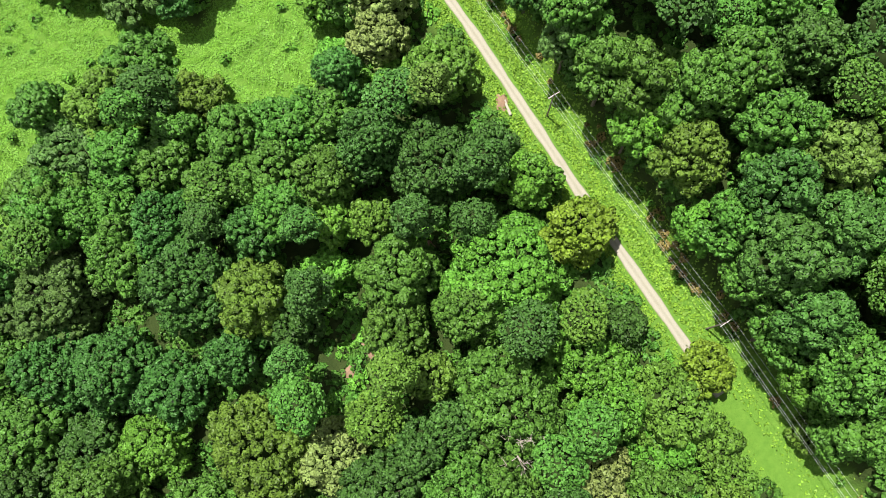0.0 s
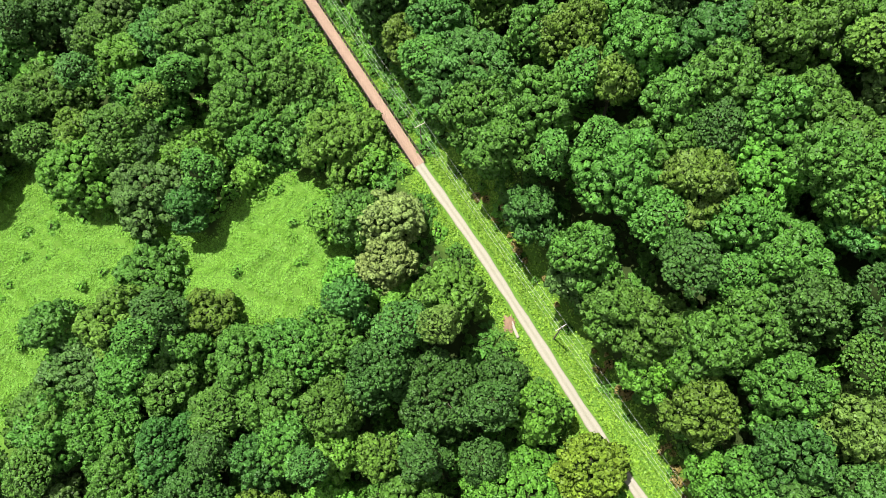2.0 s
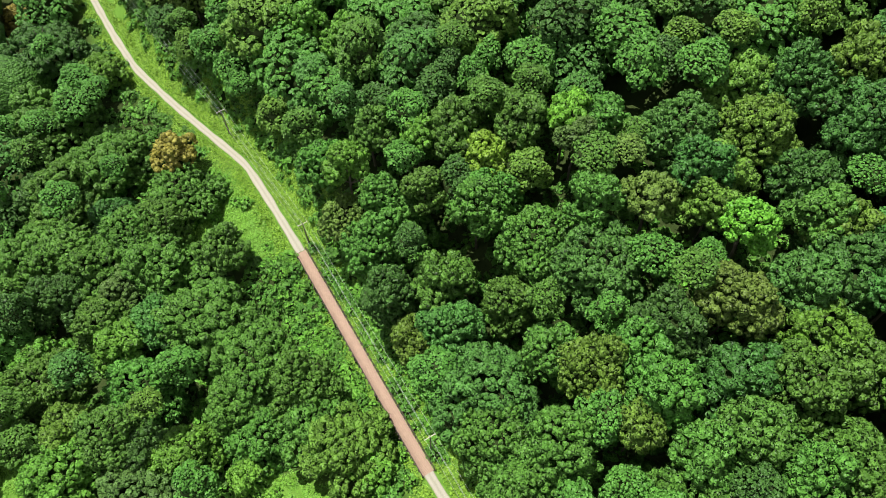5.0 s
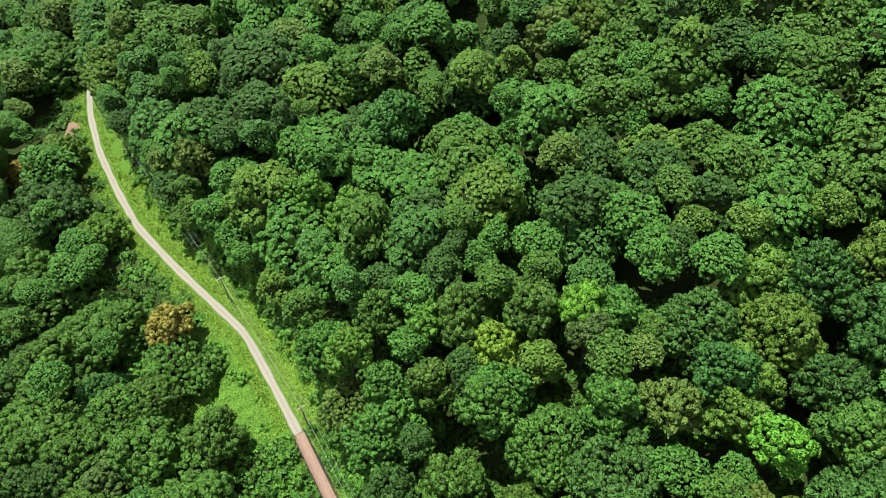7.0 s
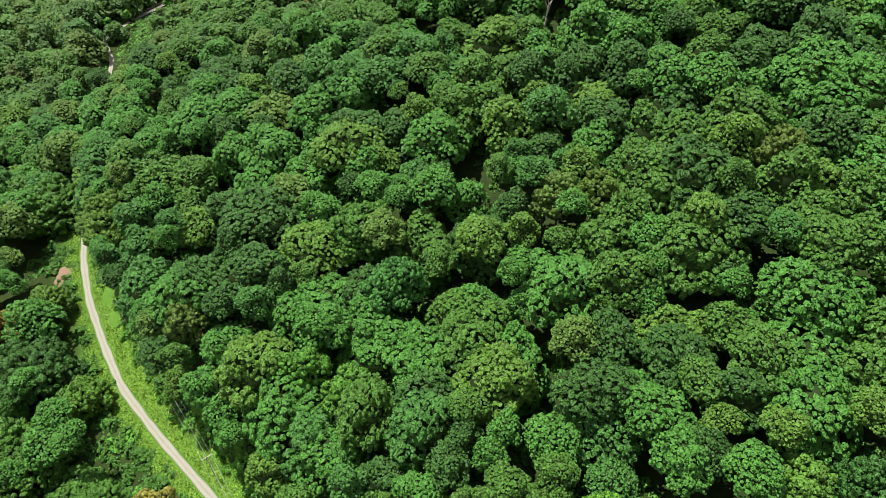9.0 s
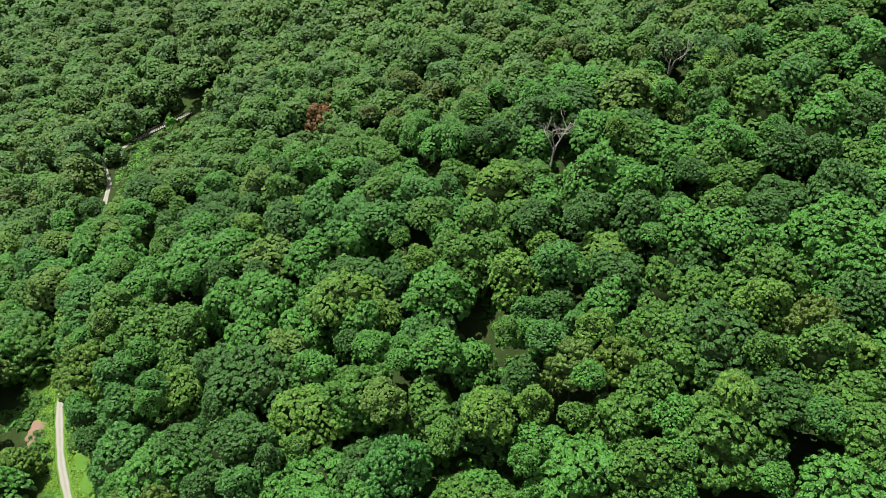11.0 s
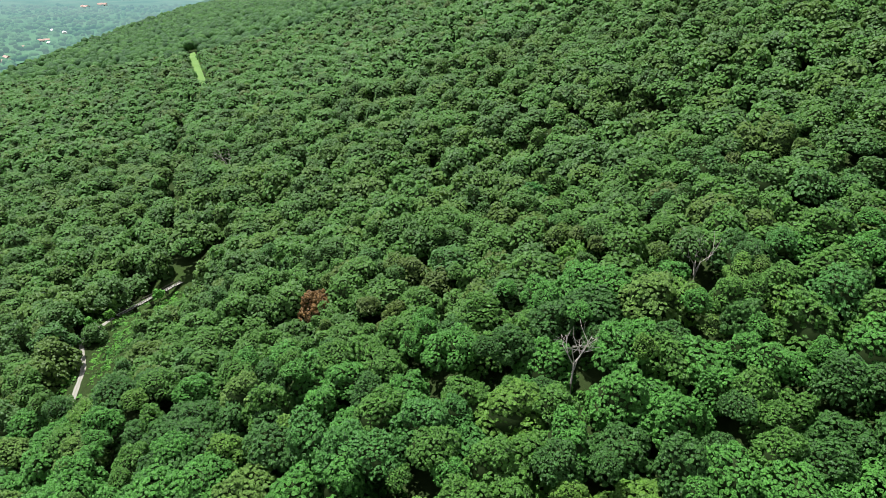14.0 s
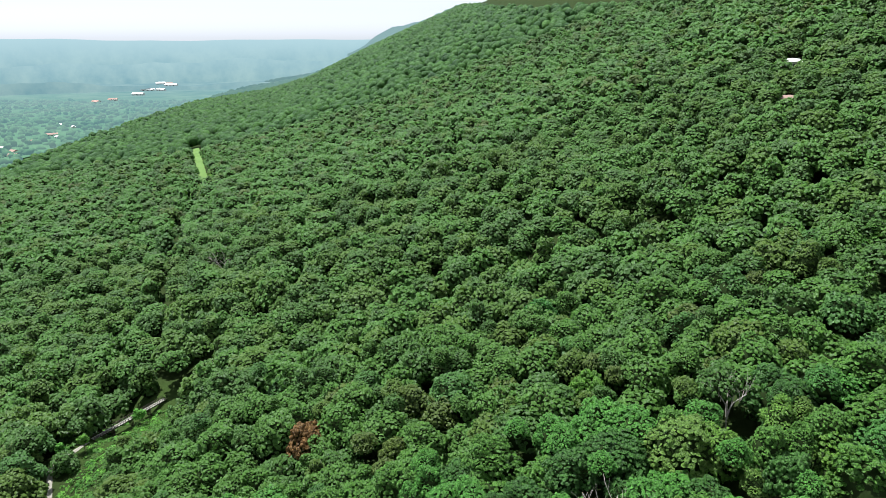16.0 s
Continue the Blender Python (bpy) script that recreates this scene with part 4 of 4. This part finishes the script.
shrubs("undergrowth", "dark green saplings and brush between the crowns", x[kind < 0.7], y[kind < 0.7], r[kind < 0.7], rng, LEAF["forest"])
shrubs("undergrowth", "brighter green saplings between the crowns", x[kind >= 0.7], y[kind >= 0.7], r[kind >= 0.7], rng, LEAF["mid"])
x, y, rng = scattered(-110, 5, 36, 175, 5.5, 33, 0.48)
v_m = vine_meadow(x, y)
keep = (v_m > 0.3) & (rng.uniform(0, 1, len(x)) < 0.35 + 0.6 * (y > 125)) & (trail_coords(x, y)[0] < -4)
shrubs("vine_mounds", "mounds of shrubs smothered in bright green vine", x[keep], y[keep], rng.uniform(0.9, 2.0, keep.sum()) * (1 + 0.6 * (y[keep] > 125)), rng, LEAF["vine"])


pick = rng.integers(0, 13, 900)
far = rng.uniform(0, 1, 900)[:, None]
at = np.array(TRAIL[:14])[pick] * (1 - far) + np.array(TRAIL[:14])[pick + 1 - (pick > 12)] * far + rng.uniform(-16, 16, (900, 2))
s_b = trail_coords(at[:, 0], at[:, 1])[0]
keep = (s_b > 5.5) & (s_b < 14 - 5.5 * (1 - ease(55, 85, at[:, 1]))) & (at[:, 1] > -35)
shrubs("bank_shrubs", "sunlit bright shrubs and weeds along the bank", at[keep, 0], at[keep, 1], rng.uniform(0.6, 1.5, keep.sum()), rng, LEAF["bright"])


pick = rng.integers(0, 4, 420)
far = rng.uniform(0, 1, 420)[:, None]
at = np.array(TRAIL[:5])[pick] * (1 - far) + np.array(TRAIL[1:6])[pick] * far + rng.uniform(-10, 10, (420, 2))
s_b = trail_coords(at[:, 0], at[:, 1])[0]
keep = (s_b > 5.8) & (s_b < 8.6) & (at[:, 1] > -35) & (at[:, 1] < 84)
shrubs("dry_weeds", "dry tan weeds and brush under the wires", at[keep, 0], at[keep, 1], rng.uniform(0.4, 1.0, keep.sum()), rng, LEAF["dry"])


along = rng.uniform(0, 1, 260)
aside = rng.uniform(2.6, 9, 260) * rng.choice([-1, 1], 260)
way = (BRIDGE_B - BRIDGE_A).normalized()
x = BRIDGE_A.x + (BRIDGE_B.x - BRIDGE_A.x) * along + way.y * aside
y = BRIDGE_A.y + (BRIDGE_B.y - BRIDGE_A.y) * along - way.x * aside
half = rng.uniform(0, 1, 260) < 0.5
shrubs("bank_shrubs", "green shrubs crowding the sides of the bridge", x[half], y[half], rng.uniform(1.2, 2.6, half.sum()), rng, LEAF["mid"])
shrubs("bank_shrubs", "bright vine shrubs crowding the sides of the bridge", x[~half], y[~half], rng.uniform(1.0, 2.2, (~half).sum()), rng, LEAF["vine"])

# low vine-covered growth in the far openings beside the trail
x, y, rng = scattered(-185, -130, 335, 462, 3.4, 35, 0.5)
s_f = trail_coords(x, y)[0]
inside = np.zeros(len(x), bool)
for cx, cy, rx, ry in CLEARINGS[1:]:
    inside |= np.hypot((x - cx) / (rx + 4), (y - cy) / (ry + 4)) < 1
keep = inside & (np.abs(s_f) > 2.4)
half = rng.uniform(0, 1, len(x)) < 0.55
shrubs("vine_mounds", "bright vine mounds beside the distant trail", x[keep & half], y[keep & half], rng.uniform(1.4, 3.0, (keep & half).sum()), rng, LEAF["vine"])
shrubs("undergrowth", "dark green shrubs under the distant bridge", x[keep & ~half], y[keep & ~half], rng.uniform(1.6, 3.2, (keep & ~half).sum()), rng, LEAF["mid"])


# ---- the timber bridges ----
def bridge(a, b, label, planking, deck_label):
    way = (b - a).normalized()
    n = Vector((way.y, -way.x, 0))
    length = (b - a).length
    root = tagged(new("footbridge"), label, "bridge")
    root.location = a
    up = Vector((0, 0, 1))
    planks = int(length / 0.24)
    v, f = [], []
    for i in range(planks):
        o = way * (i * 0.24 + 0.012) + up * (0.09 + 0.006 * math.sin(i * 12.9))
        k = len(v)
        for dz in (-0.07, 0):
            for w, l in ((-1.18, 0), (1.18, 0), (1.18, 0.234), (-1.18, 0.234)):
                v.append(o + n * w + way * l + up * dz)
        f += [(k + 4, k + 7, k + 6, k + 5), (k, k + 1, k + 5, k + 4), (k + 1, k + 2, k + 6, k + 5), (k + 2, k + 3, k + 7, k + 6), (k + 3, k, k + 4, k + 7)]
    deck = new("deck", mesh_from("deck", v, [tuple(reversed(q)) for q in f], planking))
    deck.parent = root
    tagged(deck, deck_label, kind="stuff")
    for side in (-1, 1):
        bm = bmesh.new()
        beam(bm, n * side * 1.0 - up * 0.25, n * side * 1.0 + way * length - up * 0.25, 0.3, 0.45)
        part("stringer", bm, OLD_TIMBER, root)
        for h, w in ((1.1, 0.15), (0.6, 0.1)):
            bm = bmesh.new()
            beam(bm, n * side * 1.34 + up * h, n * side * 1.34 + way * length + up * h, w, w * 1.1)
            part("rail", bm, OLD_TIMBER, root)
    bm = bmesh.new()
    beam(bm, (0, 0, -0.3), (0, 0, 1.12), 0.16, 0.16)
    beam(bm, n * -0.32 + up * -0.12, n * 0.32 + up * -0.12, 0.24, 0.2)
    first = part("post", bm, OLD_TIMBER, root, "dark post on a protruding tie end")
    first.location = n * 1.34
    count = int(length / 1.45)
    for i in range(count + 1):
        for side in (-1, 1):
            if i == 0 and side == 1:
                continue
            o = new("post", first.data)
            o.parent, o.location = root, n * side * 1.34 + way * length * i / count
    for i in range(1, int(length / 9)):
        o = way * length * i / int(length / 9)
        foot = float(ground_height(a.x + o.x, a.y + o.y)) - 0.3
        bm = bmesh.new()
        beam(bm, o - n * 1.5 - up * 0.6, o + n * 1.5 - up * 0.6, 0.3, 0.3)
        for w in (-1.2, -0.4, 0.4, 1.2):
            beam(bm, o + n * w - up * 0.7, o + n * w * 1.1 + up * (foot - a.z), 0.28, 0.28, way)
        part("trestle_bent", bm, OLD_TIMBER, root)
    return root


bridge(BRIDGE_A, BRIDGE_B, "long narrow timber footbridge with dark posts and rails", TIMBER, "reddish brown deck of weathered planks")
PALE_TIMBER = rough_material("pale_timber", (0.3, 0.28, 0.24), (0.46, 0.43, 0.37), 0.8, 0.02)
bridge(BRIDGE2_A, BRIDGE2_B, "distant timber footbridge half hidden in the trees", PALE_TIMBER, "pale grey deck of weathered planks")

# ---- power line ----
POLES = [(70, -30), (43.5, 13), (17.8, 52.3), (-7.4, 93.6), (-36.4, 141), (-61, 175.3), (-117.5, 248)]
WAYS = []


def utility_pole(x, y, heading, height=9.0):
    root = tagged(new("utility_pole"), "grey wooden utility pole with a pale crossarm", "utility pole", "poles along the trail")
    z = float(ground_height(x, y))
    root.location, root.rotation_euler = (x, y, z - 0.05), (0, 0, heading)
    bm = bmesh.new()
    tube(bm, [(0, 0, -0.3), (0, 0, height * 0.5), (0, 0, height)], [0.17, 0.14, 0.11], 9)
    part("pole", bm, POLE_WOOD, root)
    bm = bmesh.new()
    beam(bm, (-1.2, 0, height - 0.35), (1.2, 0, height - 0.35), 0.12, 0.14)
    part("crossarm", bm, PALE_WOOD, root, "pale sunlit crossarm")
    for dx in (-1.1, 0, 1.1):
        bm = bmesh.new()
        top = height - 0.28 if dx else height
        tube(bm, [(dx, 0, top), (dx, 0, top + 0.1), (dx, 0, top + 0.2)], [0.05, 0.07, 0.04], 8)
        part("insulator", bm, PORCELAIN, root)
    return z


def wire_mesh(name, a, b, sag, parent, radius=0.022):
    bm = bmesh.new()
    pts = [a.lerp(b, k / 12) - Vector((0, 0, sag * 4 * (k / 12) * (1 - k / 12))) for k in range(13)]
    tube(bm, pts, [radius] * 13, 4)
    part(name, bm, WIRE, parent)


line = tagged(new("power_line"), "thin bare wires strung between poles", "wires")
tops = []
for i, (px, py) in enumerate(POLES):
    p0, p1 = POLES[max(i - 1, 0)], POLES[min(i + 1, len(POLES) - 1)]
    h = math.atan2(p1[1] - p0[1], p1[0] - p0[0]) - math.pi / 2
    z = utility_pole(px, py, h)
    arm = Vector((math.cos(h), math.sin(h), 0))
    tops.append([Vector((px, py, z)) + arm * d + Vector((0, 0, q)) for d, q in ((-1.1, 8.9), (0, 9.2), (1.1, 8.9), (0.12, 7.0))])
for a, b in zip(tops, tops[1:]):
    for k in range(4):
        wire_mesh("wire", a[k], b[k], 0.7 if k < 3 else 1.0, line, 0.018 if k < 3 else 0.024)


# ---- dead trees, logs, bare earth ----
def dead_tree(x, y, height, seed, label):
    rng = np.random.default_rng(seed)
    bm = bmesh.new()

    def grow(p, d, length, radius, level):
        mid = p + d * length * 0.5 + Vector(rng.normal(size=3) * length * 0.04)
        end = p + d * length + Vector(rng.normal(size=3) * length * 0.08)
        tube(bm, [p, mid, end], [radius, radius * 0.8, radius * 0.55], 5)
        if level > 0:
            for _ in range(4 if level > 1 else 3):
                q = (d + Vector(rng.normal(size=3) * 0.55)).normalized()
                q.z = abs(q.z) * 0.8 + 0.15
                grow(p.lerp(end, rng.uniform(0.55, 1.0)), q.normalized(), length * rng.uniform(0.5, 0.75), radius * 0.5, level - 1)

    grow(Vector((0, 0, -0.2)), Vector((0, 0, 1)), height * 0.55, height * 0.018, 3)
    ob = part("dead_tree", bm, DEAD_WOOD, None)
    ob.location = (x, y, float(ground_height(x, y)))
    return tagged(ob, label, "dead tree")


def log(x, y, length, radius, heading, lift=0.0):
    bm = bmesh.new()
    tube(bm, [(-length / 2, 0, 0), (0, 0.06, 0.02), (length / 2, 0, 0)], [radius, radius * 0.92, radius * 0.8], 10)
    ob = part("log", bm, DEAD_WOOD, None)
    ob.location = (x, y, float(ground_height(x, y)) + radius * 0.8 + lift)
    ob.rotation_euler = (0, 0, heading)
    return tagged(ob, "fallen pale log lying on the ground", "log", "fallen logs")


def earth_patch(x, y, rx, ry, seed, material, label):
    """A low mound of bare soil."""
    rng = np.random.default_rng(seed)
    v, f, rings, sides = [], [], 5, 18
    z0 = float(ground_height(x, y))
    ph = rng.uniform(0, 6.28, 3)
    for i in range(rings + 1):
        k = i / rings
        for j in range(sides):
            a = j / sides * math.tau
            w = 1 + 0.25 * math.sin(2 * a + ph[0]) + 0.15 * math.sin(5 * a + ph[1])
            px, py = x + rx * k * w * math.cos(a), y + ry * k * w * math.sin(a)
            v.append((px, py, float(ground_height(px, py)) + 0.55 * (1 - k ** 2) - 0.12 * k + 0.05 * rng.normal()))
    for i in range(rings):
        for j in range(sides):
            f.append((i * sides + j, (i + 1) * sides + j, (i + 1) * sides + (j + 1) % sides, i * sides + (j + 1) % sides))
    return tagged(new("earth_mound", mesh_from("earth_mound", v, f, material, True)), label, "bare earth")


for row in DEAD_TREES:
    dead_tree(*row, "leafless grey dead tree among green crowns")
dead_tree(9.7, -4.4, 13.5, 8, "bare white snag poking through a crown")
log(18.6, 10.5, 6.5, 0.22, 0.4)
log(19.4, 11.3, 5.0, 0.16, 0.55)
log(10.6, 54.0, 3.2, 0.3, 1.9)
log(-5.7, 126.8, 4.0, 0.2, 0.2)
earth_patch(-15.7, 11.7, 2.6, 3.2, 1, RED_EARTH, "bare reddish earth patch between the trees")
earth_patch(-18.0, 6.5, 2.2, 1.5, 4, RED_EARTH, "bare reddish earth patch between the trees")
earth_patch(-14.0, 14.5, 1.6, 1.2, 5, STONES, "pale stony patch between the trees")
earth_patch(9.6, 55.3, 1.1, 2.4, 2, RED_EARTH, "rust-red rubble heap beside the trail")
earth_patch(-4.5, 27.9, 1.6, 2.0, 3, RED_EARTH, "bare red earth between the trees")
earth_patch(-125, 241, 3.0, 5.0, 6, RED_EARTH, "reddish bare bank beside the trail")


# ---- the valley and its town ----
gx, gy = np.meshgrid(np.linspace(-4300, 600, 60), np.linspace(500, 4400, 60))
gz = ground_height(gx, gy) + 2.0
s_h = trail_coords(gx, gy)[0]
idx = np.arange(gx.size).reshape(gx.shape)
quads = np.stack([idx[:-1, :-1], idx[:-1, 1:], idx[1:, 1:], idx[1:, :-1]], -1).reshape(-1, 4)
quads = quads[(s_h.ravel()[quads] < -318).all(1)]
# valley floor with the haze put into its emission
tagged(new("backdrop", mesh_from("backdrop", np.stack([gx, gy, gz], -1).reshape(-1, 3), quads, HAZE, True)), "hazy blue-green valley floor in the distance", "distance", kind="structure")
# far hills that close the view all round, and two lower ridges before them
def far_ridge(radius, base, height, lumps, start, stop, label):
    v, f = [], []
    n = 240
    for i in range(n + 1):
        a = start + (stop - start) * i / n
        top = height + lumps * (math.sin(a * 9 + radius) + 0.6 * math.sin(a * 23 + 1) + 0.3 * math.sin(a * 61) + 0.15 * math.sin(a * 173))
        for k in range(6):
            v.append((radius * math.sin(a), radius * math.cos(a), base + (top - base) * k / 5))
    for i in range(n):
        for k in range(5):
            q = i * 6 + k
            f.append((q, q + 6, q + 7, q + 1))
    # haze on these hills is emission from the material
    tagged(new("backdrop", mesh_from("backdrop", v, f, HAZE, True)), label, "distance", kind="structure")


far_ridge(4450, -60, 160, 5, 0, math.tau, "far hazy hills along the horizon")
# the mountain's own ridge running on, its haze painted on as glow
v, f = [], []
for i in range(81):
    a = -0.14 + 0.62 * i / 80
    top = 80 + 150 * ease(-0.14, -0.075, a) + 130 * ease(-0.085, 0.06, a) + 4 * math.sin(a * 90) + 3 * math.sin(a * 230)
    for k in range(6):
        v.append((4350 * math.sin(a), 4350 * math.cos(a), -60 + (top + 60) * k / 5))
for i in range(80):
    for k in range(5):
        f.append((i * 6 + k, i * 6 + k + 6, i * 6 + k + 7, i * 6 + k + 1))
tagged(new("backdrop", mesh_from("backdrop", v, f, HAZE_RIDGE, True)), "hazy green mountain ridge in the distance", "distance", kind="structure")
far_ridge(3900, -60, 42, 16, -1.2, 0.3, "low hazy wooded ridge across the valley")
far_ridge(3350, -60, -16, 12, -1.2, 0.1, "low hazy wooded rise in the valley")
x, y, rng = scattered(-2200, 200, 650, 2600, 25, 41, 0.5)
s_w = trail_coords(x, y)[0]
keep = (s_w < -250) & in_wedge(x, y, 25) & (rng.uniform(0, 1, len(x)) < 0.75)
# valley trees carry the same painted, glowing haze as the floor
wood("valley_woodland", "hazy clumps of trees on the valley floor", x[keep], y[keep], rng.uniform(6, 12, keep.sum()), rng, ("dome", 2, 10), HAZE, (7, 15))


def house(x, y, w, d, h, turn, roof, label, lift=0.0):
    root = tagged(new("house"), label, "house", "houses of the town")
    root.location, root.rotation_euler = (x, y, float(ground_height(x, y)) + lift), (0, 0, turn)
    bm = bmesh.new()
    beam(bm, (0, 0, -1.5), (0, 0, h), w, d, (0, 1, 0))
    part("wall", bm, WALL_PAINT, root)
    bm = bmesh.new()
    e, r = 0.6, h + min(w, d) * 0.28
    q = [bm.verts.new(p) for p in ((-w / 2 - e, -d / 2 - e, h - .1), (w / 2 + e, -d / 2 - e, h - .1), (w / 2 + e, d / 2 + e, h - .1), (-w / 2 - e, d / 2 + e, h - .1), (-w / 2 - e, 0, r), (w / 2 + e, 0, r))]
    for face in ((0, 1, 5, 4), (2, 3, 4, 5), (1, 2, 5), (3, 0, 4), (3, 2, 1, 0)):
        bm.faces.new([q[i] for i in face])
    part("roof", bm, roof, root)
    for k in (-0.3, 0, 0.3):
        bm = bmesh.new()
        beam(bm, (w * k, -d / 2 - 0.03, h * 0.35), (w * k, -d / 2 - 0.03, h * 0.75), w * 0.12, 0.06, (0, 1, 0))
        part("window", bm, DARK_GLASS, root)
    return root


for i, (hx, hy) in enumerate(((-1230, 2517), (-1232, 2854), (-1296, 3091), (-1348, 3453), (-1240, 3092), (-1310, 3380), (-1213, 2604), (-1410, 3500))):
    house(hx, hy, 30 + 14 * (i % 3), 16 + 6 * (i % 2), 8, 0.3 * (i % 4) - 0.4, ROOF_PALE if i % 3 else ROOF_RED, "large pale building in the distant town")
for i, (hx, hy) in enumerate(((-905, 1754), (-890, 1679), (-847, 1435), (-916, 1524), (-912, 1618), (-955, 1859), (-870, 1480), (-1010, 1900), (-930, 1720))):
    house(hx, hy, 16 + 4 * (i % 3), 10, 5, 0.5 * (i % 5) - 1, ROOF_PALE if i % 2 else ROOF_RED, "pale house in the distant town")
for hx, hy, hr in HILL_HOUSES:
    house(hx, hy, 12, 8, 6, 0.2, ROOF_RED if hr else ROOF_PALE, "house standing among trees on the mountain")
